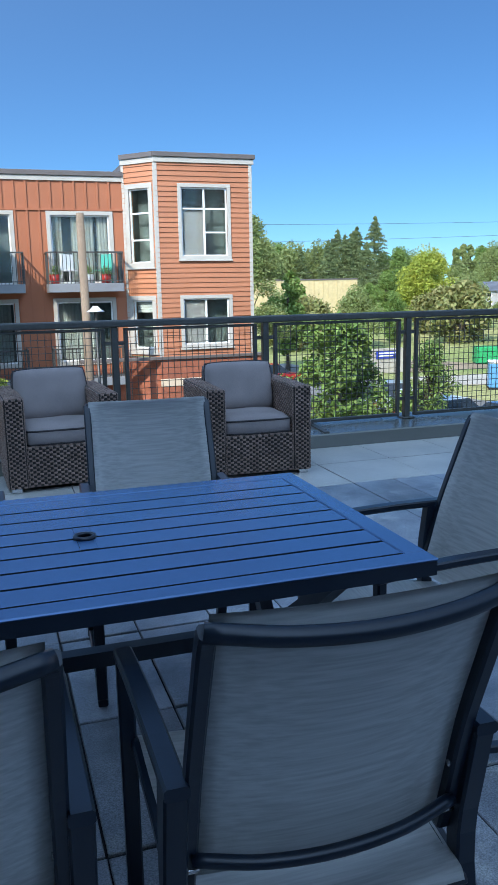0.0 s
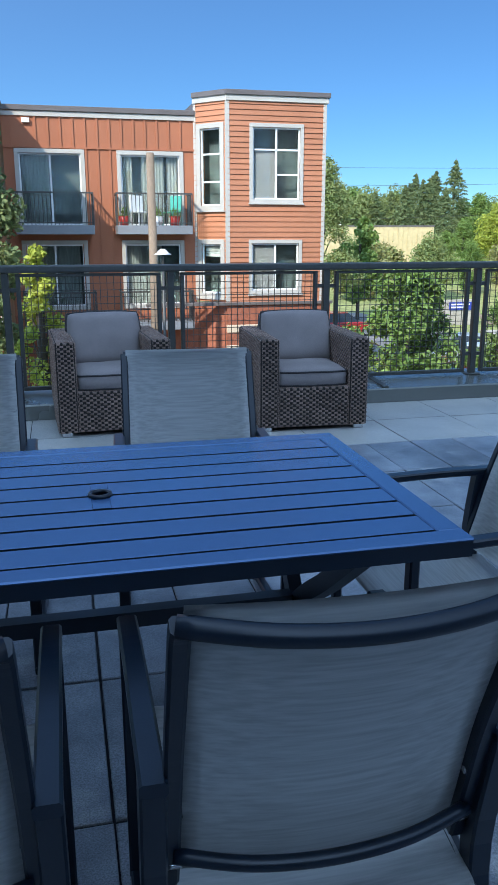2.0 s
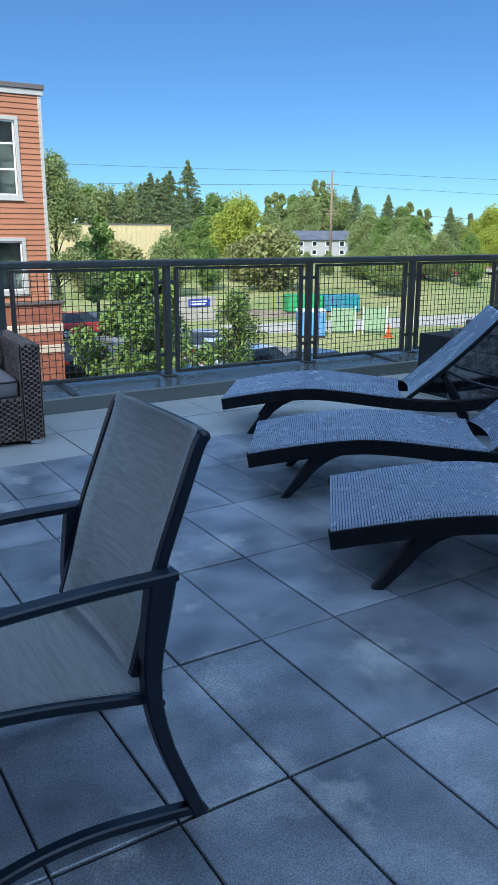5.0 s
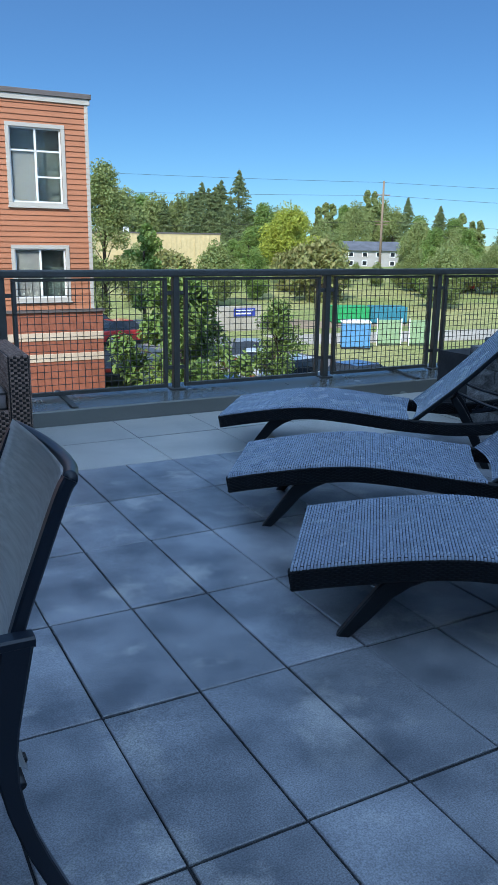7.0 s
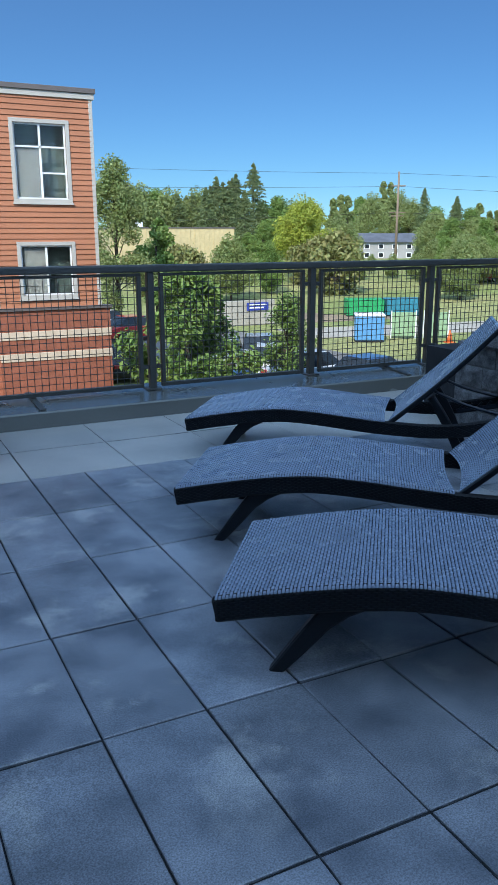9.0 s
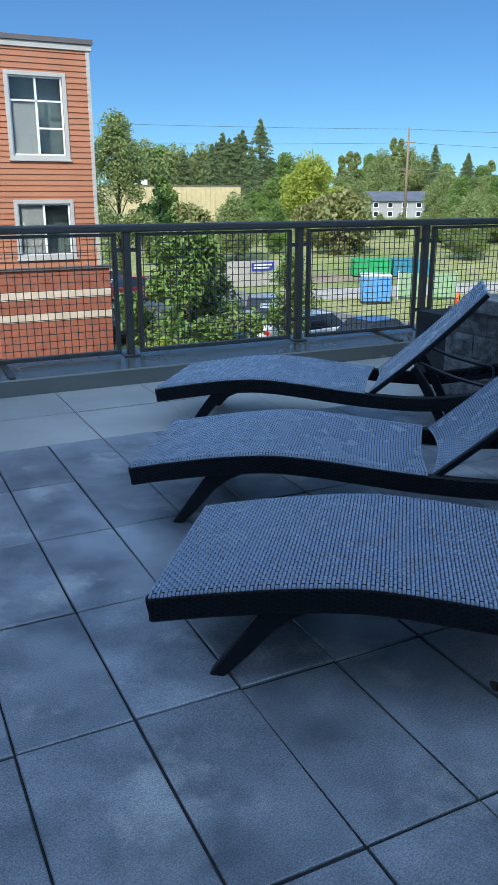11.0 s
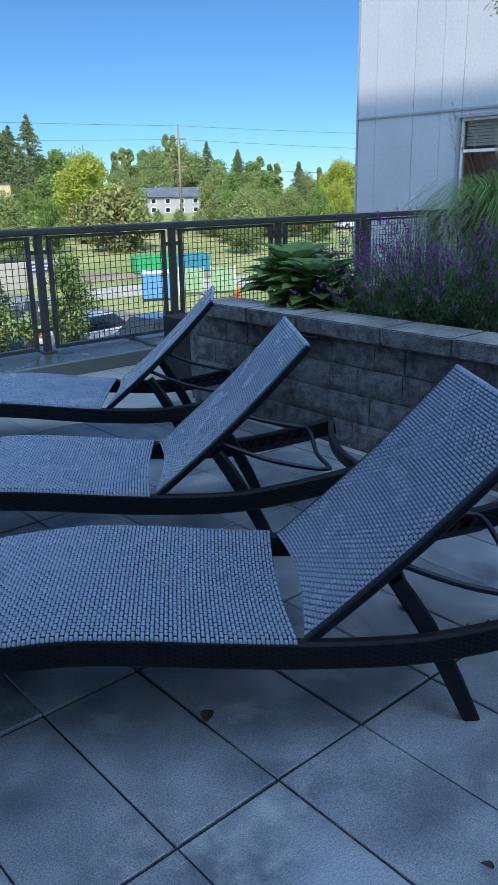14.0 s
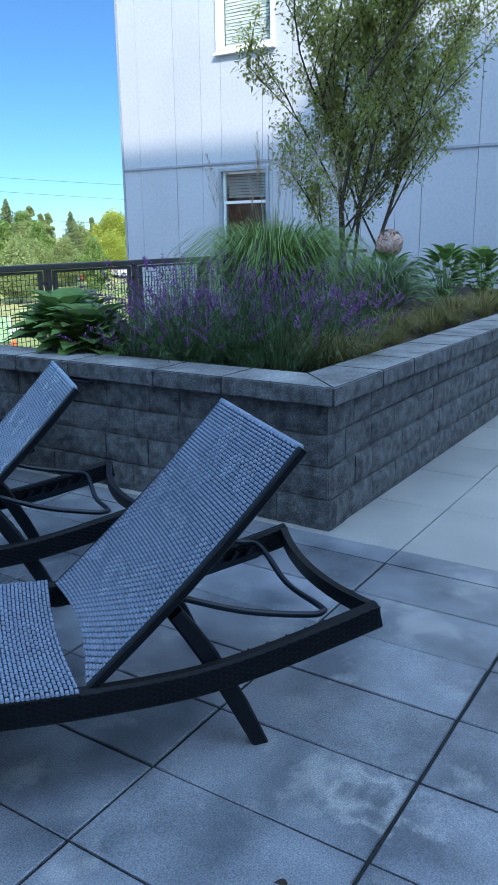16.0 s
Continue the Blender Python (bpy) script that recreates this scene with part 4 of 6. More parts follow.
def lavender(at, seed, size=1.0):
    r = random.Random(seed)
    t = thing("lavender", at, "bushy lavender with purple flower spikes in the planter", "lavender", "lavender plants")
    vs, fs, vp, fp = [], [], [], []
    for _ in range(int(130 * size)):
        a, rr = r.uniform(0, 6.283), 0.34 * size * math.sqrt(r.random())
        h = 0.50 * size * r.uniform(0.6, 1.12) * (1 - 0.42 * (rr / 0.34 / size) ** 2)
        tip = Vector((rr * math.cos(a) * 1.55, rr * math.sin(a) * 1.55, h))
        base = Vector((tip.x * 0.3, tip.y * 0.3, 0))
        blade(vs, fs, base, tip, 0.0035, 0.3, r, n=3)
        for k in range(22):
            f = r.uniform(0.08, 0.86)
            p = base.lerp(tip, f) + Vector((r.uniform(-1, 1), r.uniform(-1, 1), 0)) * 0.02
            q = p + Vector((r.uniform(-1, 1), r.uniform(-1, 1), r.uniform(-0.3, 0.9))).normalized() * r.uniform(0.025, 0.06)
            blade(vs, fs, p, q, 0.006, 0.2, r, n=2)
        if r.random() < 0.5:
            # a spike of whorls on the stem's end
            lean = (tip - base).normalized()
            for w in range(r.randint(3, 5)):
                c = tip + lean * (0.02 * w - 0.05)
                for k in range(8):
                    d = Vector((r.uniform(-1, 1), r.uniform(-1, 1), r.uniform(-0.1, 0.7))).normalized()
                    blade(vp, fp, c, c + d * r.uniform(0.016, 0.030), 0.015, 0.1, r, n=1)
    for nm, v, f, m, lb in (("foliage", vs, fs, M["leaf_lavender"], "grey-green narrow leaves"), ("blossom", vp, fp, M["flower_purple"], "purple flower spikes")):
        ob = new(nm, data_mesh(nm, v, f, m))
        ob.parent = t
        tagged(ob, lb, kind="stuff")


def broadleaf(at, seed, count, length, width, height, label, material, name="hosta", flower=0):
    r = random.Random(seed)
    t = thing(name, at, label, "plant")
    vs, fs = [], []
    for k in range(count):
        a, f = k * 2.4 + r.uniform(-0.3, 0.3), math.sqrt((k + 0.5) / count)
        p = Vector((math.cos(a) * 0.5 * height * f, math.sin(a) * 0.5 * height * f, height * (1 - 0.65 * f * f)))
        blade(vs, fs, (p.x * 0.2, p.y * 0.2, 0), p, 0.012, 0.6, r, n=3)
        d = Vector((math.cos(a), math.sin(a), 1.25 - 1.0 * f))
        leaf(vs, fs, p, d, (0, 0, 1), length * r.uniform(0.75, 1.15), width * r.uniform(0.8, 1.1))
    ob = new("leaves", data_mesh("leaves", vs, fs, material))
    ob.parent = t
    tagged(ob, kind="stuff")
    if flower:
        vs, fs = [], []
        for _ in range(420):
            d = Vector((r.gauss(0, 1), r.gauss(0, 1), r.gauss(0, 1))).normalized()
            p = Vector((0.0, 0.0, height + 0.13)) + d * 0.11
            leaf(vs, fs, p, d.orthogonal(), d, 0.03, 0.028, n=2)
        ob = new("flower_head", data_mesh("flower_head", vs, fs, M["flower_pink"]))
        ob.parent = t
        tagged(ob, "round faded pink flower head", kind="stuff")


SOIL = 0.585
for i, (x, y, s) in enumerate(((5.95, 4.42, 1.0), (6.3, 4.62, 0.9), (5.82, 4.05, 0.8))):
    broadleaf((x, y, SOIL), 20 + i, 50, 0.27, 0.22, 0.27 * s + 0.05, "large-leaved green hosta-like plant in the planter", M["leaf_dark"])
for i, (x, y, s) in enumerate(((5.9, 3.72, 0.75), (6.15, 3.25, 1.05), (6.35, 3.75, 1.1), (6.05, 2.85, 0.95), (6.55, 3.2, 1.15), (6.75, 3.75, 1.1), (6.5, 2.82, 0.85), (5.85, 3.35, 0.8), (6.9, 3.0, 0.9))):
    lavender((x, y, SOIL), 40 + i, s * 1.2)
grass_tuft("maiden_grass", (7.25, 3.62, SOIL), "tall arching ornamental grass with feathery plumes", 1.2, 0.78, 2600, 0.010, M["leaf_grass"], 61, plumes=26)
grass_tuft("maiden_grass", (8.15, 3.2, SOIL), "arching ornamental grass with pale thin blades", 0.85, 0.6, 1000, 0.008, M["leaf_grey"], 62)
for i, (x, y, h) in enumerate(((6.30, 2.66, 0.34), (6.98, 2.74, 0.27), (7.55, 2.80, 0.33), (8.25, 2.78, 0.30), (8.9, 2.82, 0.34), (9.6, 2.78, 0.31), (10.3, 2.84, 0.33))):
    grass_tuft("feather_grass", (x, y, SOIL), "low tuft of fine yellow-green grass in the planter", h, 0.33, 800, 0.0032, M["leaf_fine"], 70 + i)
broadleaf((8.62, 3.3, SOIL), 91, 46, 0.2, 0.12, 0.55, "leafy shrub with a round faded pink flower", M["leaf_dark"], "hydrangea", 1)
broadleaf((10.2, 3.35, SOIL), 92, 70, 0.24, 0.12, 0.56, "dark green leafy shrub in the planter", M["leaf_dark"], "leafy_shrub")
broadleaf((11.0, 3.2, SOIL), 93, 70, 0.24, 0.12, 0.52, "dark green leafy shrub in the planter", M["leaf_dark"], "leafy_shrub")


def branchy_tree(at, label, height, spread, stems, material, seed, leaf_len=0.035, per=26, trunk_r=0.035, depth=3, lean=0.35, name="tree", leafw=0.5, low=0.3, rz=0.0):
    """Tapered stems that fork, with small leaves along the twigs."""
    r = random.Random(seed)
    t = thing(name, at, label, "tree", rz=rz)
    bm = bmesh.new()
    vs, fs = [], []

    def grow(p, d, length, rad, level):
        pts, q = [p], p
        n = 4
        for k in range(n):
            d = (d + Vector((r.uniform(-1, 1), r.uniform(-1, 1), r.uniform(-0.2, 0.9))) * 0.16).normalized()
            q = q + d * length / n
            pts.append(q)
        tube(bm, pts, rad, rad * 0.55, n=6 if level < 2 else 4)
        if level >= depth - 1:
            for _ in range(per):
                f = r.uniform(0.05, 1)
                k = min(n - 1, int(f * n))
                c = pts[k].lerp(pts[k + 1], f * n - k) + Vector((r.gauss(0, 1), r.gauss(0, 1), r.gauss(0, 1))) * leaf_len * 1.3
                leaf(vs, fs, c, (r.uniform(-1, 1), r.uniform(-1, 1), r.uniform(-0.6, 0.8)), (r.uniform(-0.5, 0.5), r.uniform(-0.5, 0.5), 1), leaf_len * r.uniform(0.7, 1.3), leaf_len * leafw, n=2)
        if level < depth:
            m = 5 if level == 0 else 4
            for k in range(m):
                f = low + (1 - low) * (k + r.random()) / m
                j = min(n - 1, int(f * n))
                c = pts[j].lerp(pts[j + 1], f * n - j)
                a = r.uniform(0, 6.283)
                e = (d + Vector((math.cos(a), math.sin(a), r.uniform(0.0, 0.7))) * spread).normalized()
                grow(c, e, length * r.uniform(0.42, 0.62), rad * 0.5, level + 1)

    for s in range(stems):
        a = 6.283 * s / stems + r.uniform(-0.4, 0.4)
        d = Vector((math.cos(a) * lean, math.sin(a) * lean, 1)).normalized() if stems > 1 else Vector((0.03, 0.02, 1))
        grow(Vector((0, 0, -0.05)), d, height * 0.72, trunk_r, 0)
    part("trunk", bm, M["bark"], t, smooth=True)
    ob = new("crown", data_mesh("crown", vs, fs, material))
    ob.parent = t
    tagged(ob, kind="stuff")
    return t


branchy_tree((9.62, 4.12, SOIL), "slender multi-stemmed small-leaved tree growing in the planter", 3.3, 0.85, 5, M["leaf_tree"], 7, leaf_len=0.042, per=85, trunk_r=0.022, depth=3, lean=0.26, leafw=0.5, low=0.18)

# dry leaves on the pavers
M["dead_leaf"] = mat("dead_leaf", (0.045, 0.03, 0.02), 0.9, var=0.15)
for x, y, rz, ln, name in ((3.345, 2.10, 40, 0.06, "dry_leaf"), (3.49, 1.33, 100, 0.03, "dry_leaf")):
    vs, fs = [], []
    leaf(vs, fs, (0, 0, 0.012), (1, 0, 0.25), (0, 0, 1), ln, ln * 0.6, fold=0.6)
    ob = new(name, data_mesh(name, vs, fs, M["dead_leaf"]))
    ob.matrix_world = pose(x, y, 0.004, 0, 0, rz)
    tagged(ob, "small curled brown dry leaf on the pavers", "leaf")

# ---- windows ----
M["curtain"] = mat("curtain", (0.55, 0.55, 0.50), 0.9, var=0.05, scale=3, stretch=(12, 12, 0.3), bump=0.4, dist=0.05)


def window(parent, w, h, m, mullions=(), transoms=(), blind=0.0, trim=0.12, name="window", curtain=(), trim_mat=None, sill=True, screen=None):
    """A window in its own axes: x across, z up from the sill, the wall face at y = 0, outside towards -y."""
    tm = trim_mat or M["trim"]
    bm = bmesh.new()
    for q in ((-w / 2 - trim, w / 2 + trim, h, h + trim), (-w / 2 - trim, -w / 2, 0, h), (w / 2, w / 2 + trim, 0, h), (-w / 2 - trim, w / 2 + trim, -trim, 0)):
        box(bm, q[0], q[1], -0.05, 0.03, q[2], q[3], bevel=0.006)
    win = part(name, bm, tm, parent, "white-framed window")
    win.matrix_local = m
    bm = bmesh.new()
    f = 0.045
    for q in ((-w / 2, w / 2, h - f, h), (-w / 2, -w / 2 + f, f, h - f), (w / 2 - f, w / 2, f, h - f), (-w / 2, w / 2, 0, f)):
        box(bm, q[0], q[1], 0.03, 0.09, q[2], q[3])
    part("window_frame", bm, M["white"], win)
    for x, z0, z1 in mullions:
        part("mullion", boxes((x - 0.03, x + 0.03, 0.034, 0.086, max(f, z0), min(h - f, z1))), M["white"], win)
    for z, x0, x1 in transoms:
        part("transom", boxes((max(x0, -w / 2 + f), min(x1, w / 2 - f), 0.034, 0.086, z - 0.025, z + 0.025)), M["white"], win)
    g = boxes((-w / 2 + 0.01, w / 2 - 0.01, 0.058, 0.064, 0.01, h - 0.01))
    pane = part("pane", g, M["glass"], win)
    pane.visible_shadow = False
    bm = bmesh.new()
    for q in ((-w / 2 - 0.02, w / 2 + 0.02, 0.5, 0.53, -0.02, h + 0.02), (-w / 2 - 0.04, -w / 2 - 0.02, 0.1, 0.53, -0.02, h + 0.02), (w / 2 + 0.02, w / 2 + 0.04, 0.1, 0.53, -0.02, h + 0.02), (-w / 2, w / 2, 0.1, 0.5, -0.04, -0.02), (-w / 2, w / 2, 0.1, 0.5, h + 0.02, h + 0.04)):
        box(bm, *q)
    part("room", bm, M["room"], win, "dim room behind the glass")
    if screen:
        part("insect_screen", boxes((screen[0], screen[1], 0.10, 0.104, screen[2], screen[3])), M["screen"], win, "grey insect screen")
    if blind:
        cells = [z for z in np.arange(h - blind * h, h - 0.03, 0.055)]
        me = joined("blind", cells, lambda z: cuboid(-w / 2 + 0.05, w / 2 - 0.05, 0.13, 0.16, z, z + 0.045))
        me.materials.append(M["blind"])
        b = new("blind", me)
        b.parent = win
    for x0, x1 in curtain:
        bm = bmesh.new()
        n = max(6, int((x1 - x0) / 0.05))
        lo = [bm.verts.new((x0 + (x1 - x0) * k / n, 0.15 + 0.025 * (k % 2), 0.03)) for k in range(n + 1)]
        hi = [bm.verts.new((v.co.x, v.co.y, h - 0.03)) for v in lo]
        for k in range(n):
            bm.faces.new((lo[k], lo[k + 1], hi[k + 1], hi[k]))
        bmesh.ops.solidify(bm, geom=bm.faces[:], thickness=0.006)
        part("curtain", bm, M["curtain"], win, "pale hanging curtain")
    if sill:
        bm = boxes((-w / 2 - trim - 0.03, w / 2 + trim + 0.03, -0.09, 0.0, -trim - 0.05, -trim), bevel=0.006)
        part("window_sill", bm, tm, win)
    return win


def cut_cells(x0, x1, z0, z1, holes):
    """The spans of a strip that no hole takes."""
    cuts = sorted((max(x0, a), min(x1, b)) for a, b, c, d in holes if c < z1 - 1e-4 and d > z0 + 1e-4 and b > x0 and a < x1)
    out, x = [], x0
    for a, b in cuts:
        if a > x:
            out.append((x, a))
        x = max(x, b)
    if x < x1:
        out.append((x, x1))
    return out


def lap_wall(name, parent, m, w, z0, z1, holes, pitch, material, lap=0.032):
    """Lapped boards from x = 0 to w, each leaning out at its foot; openings go through."""
    vs, fs = [], []
    levels = sorted({z0, z1, *np.arange(z0, z1, pitch), *[q for h in holes if h[0] < w and h[1] > 0 for q in h[2:]]})
    levels = [z for z in levels if z0 - 1e-6 <= z <= z1 + 1e-6]
    for a, b in zip(levels, levels[1:]):
        if b - a < 0.004:
            continue
        fa, fb = ((a - z0 + 1e-6) % pitch) / pitch, ((b - z0 - 1e-6) % pitch) / pitch
        for x0, x1 in cut_cells(0, w, a, b, holes):
            ya, yb = -lap * (1 - fa), -lap * (1 - fb)
            k = len(vs)
            vs += [(x0, ya, a), (x1, ya, a), (x1, 0.2, a), (x0, 0.2, a), (x0, yb, b), (x1, yb, b), (x1, 0.2, b), (x0, 0.2, b)]
            fs += [tuple(i + k for i in q) for q in CUBE]
    ob = new(name, data_mesh(name, vs, fs, material))
    ob.parent = parent
    ob.matrix_local = m
    return ob


def flat_wall(name, parent, m, w, z0, z1, holes, material, thick=0.2):
    """Flush panels round the openings, each a piece of its own."""
    levels = sorted({z0, z1, *[q for h in holes if h[0] < w and h[1] > 0 for q in h[2:] if z0 < q < z1]})
    for a, b in zip(levels, levels[1:]):
        for x0, x1 in cut_cells(0, w, a, b, holes):
            ob = new(name, data_mesh(name, *cuboid(x0, x1, 0, thick, a, b), material))
            ob.parent = parent
            ob.matrix_local = m


# ---- orange apartment house ----
M["screen"] = mat("screen", (0.21, 0.20, 0.195), 0.8, var=0.03, scale=2)
house = thing("apartment_building", (0, 0, 0), "three-storey apartment building, orange siding over a brick base", "building")
GZ = -4.8
BY, RY = 26.5, 27.5
A = (5.77, BY)
# bay front
wx0 = A[0]
holes = [(6.62 - wx0, 8.22 - wx0, 2.45, 4.68), (6.60 - wx0, 8.22 - wx0, -0.52, 1.03)]
lap_wall("bay_wall", house, pose(wx0, BY, 0), 3.30, -0.9, 5.45, holes, 0.165, M["siding_orange"])
part("brick_wall", boxes((wx0 - 0.05, 9.38, BY - 0.08, BY + 0.2, GZ, -1.0)), M["brick"], house)
for z0, z1 in ((-1.92, -1.66), (-2.62, -2.36)):
    part("stone_band", boxes((wx0 - 0.06, 9.40, BY - 0.11, BY + 0.1, z0, z1), bevel=0.01), M["band"], house)
part("ledge", boxes((3.0, 9.45, BY - 0.16, BY + 0.2, -1.0, -0.9), bevel=0.01), M["roofcap"], house)
part("corner_trim", boxes((9.0, 9.12, BY - 0.03, BY + 0.12, -0.9, 5.45), bevel=0.005), M["trim"], house)
part("corner_trim", boxes((A[0] - 0.07, A[0] + 0.07, BY - 0.03, BY + 0.1, -0.9, 5.45), bevel=0.005), M["trim"], house)
part("fascia", boxes((A[0] - 0.05, 9.18, BY - 0.07, BY + 0.1, 5.45, 5.62), bevel=0.008), M["trim"], house)
part("roof_edge", boxes((A[0] - 0.07, 9.22, BY - 0.12, BY + 0.1, 5.62, 5.77), bevel=0.01), M["roofcap"], house)
part("side_wall", boxes((8.95, 9.10, BY + 0.2, BY + 11, GZ, 5.45)), M["siding_orange"], house)
part("roof", boxes((4.95, 9.15, BY + 1.1, BY + 11, 5.4, 5.6), (5.95, 9.15, BY + 0.25, BY + 1.1, 5.4, 5.6)), M["roofcap"], house)
window(house, 1.60, 2.23, pose(7.42, BY, 2.45), mullions=((0.0, 0, 1.55), (0.0, 1.55, 2.23)), transoms=((1.55, -1, 1), (0.78, 0.02, 1)), screen=(-0.75, -0.03, 0.05, 1.52))
window(house, 1.62, 1.55, pose(7.41, BY, -0.52), mullions=((0.0, 0, 1.55),), screen=(-0.76, -0.03, 0.05, 1.5))
# chamfer
ch = math.degrees(math.atan2(RY - BY, A[0] - 4.85))
cl = math.hypot(RY - BY, A[0] - 4.85)
mch = pose(4.85, RY, 0, 0, 0, -ch)
holes = [(0.28, 1.08, 2.25, 4.66), (0.28, 1.08, -0.62, 1.0)]
lap_wall("chamfer_wall", house, mch, cl, -0.9, 5.45, holes, 0.165, M["siding_light"])
window(house, 0.80, 2.41, mch @ pose(0.68, 0, 2.25), transoms=((1.62, -1, 1), (0.75, -1, 1)), trim=0.16)
window(house, 0.80, 1.62, mch @ pose(0.68, 0, -0.62), transoms=((0.8, -1, 1),), blind=0.25, trim=0.16)
for nm, z0, z1, mm, o in (("fascia", 5.45, 5.62, "trim", 0.07), ("roof_edge", 5.62, 5.77, "roofcap", 0.12), ("brick_wall", GZ, -0.95, "brick", 0.02)):
    ob = part(nm, boxes((0, cl, -o, 0.2, z0, z1)), M[mm], house)
    ob.matrix_local = mch
ob = part("corner_trim", boxes((0, 0.1, -0.03, 0.1, -0.9, 5.45)), M["trim"], house)
ob.matrix_local = mch
# recessed front with balconies
rx0, rx1 = -1.25, 4.87
holes = [(-0.80 - rx0, 1.14 - rx0, 1.62, 3.83), (2.42 - rx0, 4.35 - rx0, 1.62, 3.83), (-0.73 - rx0, 1.08 - rx0, -1.0, 1.0), (2.45 - rx0, 4.36 - rx0, -1.0, 1.0)]
flat_wall("wall_panel", house, pose(rx0, RY, 0), rx1 - rx0, -1.3, 4.98, holes, M["panel_orange"])
part("brick_wall", boxes((rx0, rx1, RY - 0.06, RY + 0.2, GZ, -1.3)), M["brick"], house)
for x in np.arange(rx0 + 0.25, rx1 - 0.1, 0.385):
    for z0, z1 in ((-1.3, 1.16), (1.16, 4.0), (4.0, 4.92)):
        if any(a - 0.15 < x - rx0 < b + 0.15 and c < (z0 + z1) / 2 < d + 0.2 for a, b, c, d in holes):
            continue
        part("batten", boxes((x - 0.03, x + 0.03, RY - 0.04, RY, z0 + 0.005, z1 - 0.005)), M["panel_orange"], house)
part("band_board", boxes((rx0, rx1, RY - 0.045, RY, 3.98, 4.04)), M["panel_orange"], house)
part("fascia", boxes((rx0, rx1, RY - 0.06, RY + 0.2, 4.92, 5.08), bevel=0.008), M["trim"], house)
part("roof_edge", boxes((rx0, rx1, RY - 0.11, RY + 0.3, 5.08, 5.24), bevel=0.01), M["roofcap"], house)
part("roof", boxes((rx0, 5.2, RY + 0.3, RY + 10, 5.0, 5.15)), M["roofcap"], house)
for x, z, h, cu in ((0.17, 1.62, 2.21, ((-0.9, -0.05),)), (3.385, 1.62, 2.21, ((-0.9, -0.6), (-0.3, 0.45), (0.55, 0.92))), (0.175, -1.0, 2.0, ((-0.85, 0.8),)), (3.405, -1.0, 2.0, ((-0.9, 0.3),))):
    window(house, 1.93 if z > 0 else 1.85, h, pose(x, RY, z), mullions=((0.0, 0, h),), curtain=cu, trim=0.13, name="balcony_door", sill=False)


def balcony(x0, x1, zf, label):
    b = part("balcony", boxes((x0, x1, BY - 0.02, RY - 0.002, zf, zf + 0.28), bevel=0.01), M["balcony_grey"], house, label)
    top = zf + 1.27
    bm = bmesh.new()
    sweep(bm, [(x0 + 0.02, RY - 0.06, top), (x0 + 0.02, BY + 0.02, top), ], 0.05, 0.05)
    sweep(bm, [(x1 - 0.02, RY - 0.06, top), (x1 - 0.02, BY + 0.02, top)], 0.05, 0.05)
    sweep(bm, [(x0, BY + 0.02, top), (x1, BY + 0.02, top)], 0.05, 0.05)
    sweep(bm, [(x0, BY + 0.02, zf + 0.36), (x1, BY + 0.02, zf + 0.36)], 0.03, 0.03)
    part("handrail", bm, M["rail"], b)
    n = 20
    cells = [(x0 + (x1 - x0) * k / n, BY + 0.02) for k in range(n + 1)] + [(x, BY + 0.02 + (RY - BY - 0.1) * k / 7) for x in (x0 + 0.02, x1 - 0.02) for k in range(1, 8)]
    me = data_mesh("baluster", *cuboid(-0.011, 0.011, -0.011, 0.011, zf + 0.26, top), M["rail"])
    for x, y in cells:
        ob = new("baluster", me)
        ob.parent = b
        ob.matrix_local = pose(x, y, 0)
    return b


balcony(-0.97, 1.44, 1.32, "balcony with dark metal rails")
balcony(2.16, 4.60, 1.32, "balcony with dark metal rails")
balcony(-0.9, 1.40, -1.78, "balcony with dark metal rails")
balcony(2.2, 4.60, -1.78, "balcony with dark metal rails")
# nearer wing, whose edge shades the recess
WY = 23.5
wing = part("wing_wall", boxes((-9, -1.32, WY, RY + 8, GZ, 5.1)), M["siding_orange"], house)
part("roof_edge", boxes((-9.1, -1.25, WY - 0.1, RY + 8, 5.28, 5.45), bevel=0.01), M["roofcap"], house)
part("fascia", boxes((-9.05, -1.29, WY - 0.05, RY + 8, 5.1, 5.28)), M["trim"], house)
part("corner_trim", boxes((-1.42, -1.28, WY - 0.04, WY + 0.1, GZ, 5.1)), M["trim"], house)
window(house, 1.3, 1.6, pose(-2.4, WY, -0.6), mullions=((0, 0, 1.6),), blind=0.4)
window(house, 1.3, 1.6, pose(-2.4, WY, 2.5), mullions=((0, 0, 1.6),), blind=0.4)
# things on the balconies
def potted(at, mc, label, seed):
    t = thing("flower_pot", at, label, "flower pot")
    bm = bmesh.new()
    tube(bm, [(0, 0, 0), (0, 0, 0.3)], 0.13, 0.18, n=14)
    part("pot", bm, mc, t, smooth=True)
    vs, fs = [], []
    r = random.Random(seed)
    for _ in range(160):
        d = Vector((r.gauss(0, 1), r.gauss(0, 1), abs(r.gauss(0, 1)))).normalized()
        leaf(vs, fs, Vector((0, 0, 0.3)) + d * r.uniform(0.05, 0.26), d, (0, 0, 1), 0.09, 0.05, n=2)
    ob = new("leaves", data_mesh("leaves", vs, fs, M["leaf_street"]))
    ob.parent = t
    tagged(ob, kind="stuff")


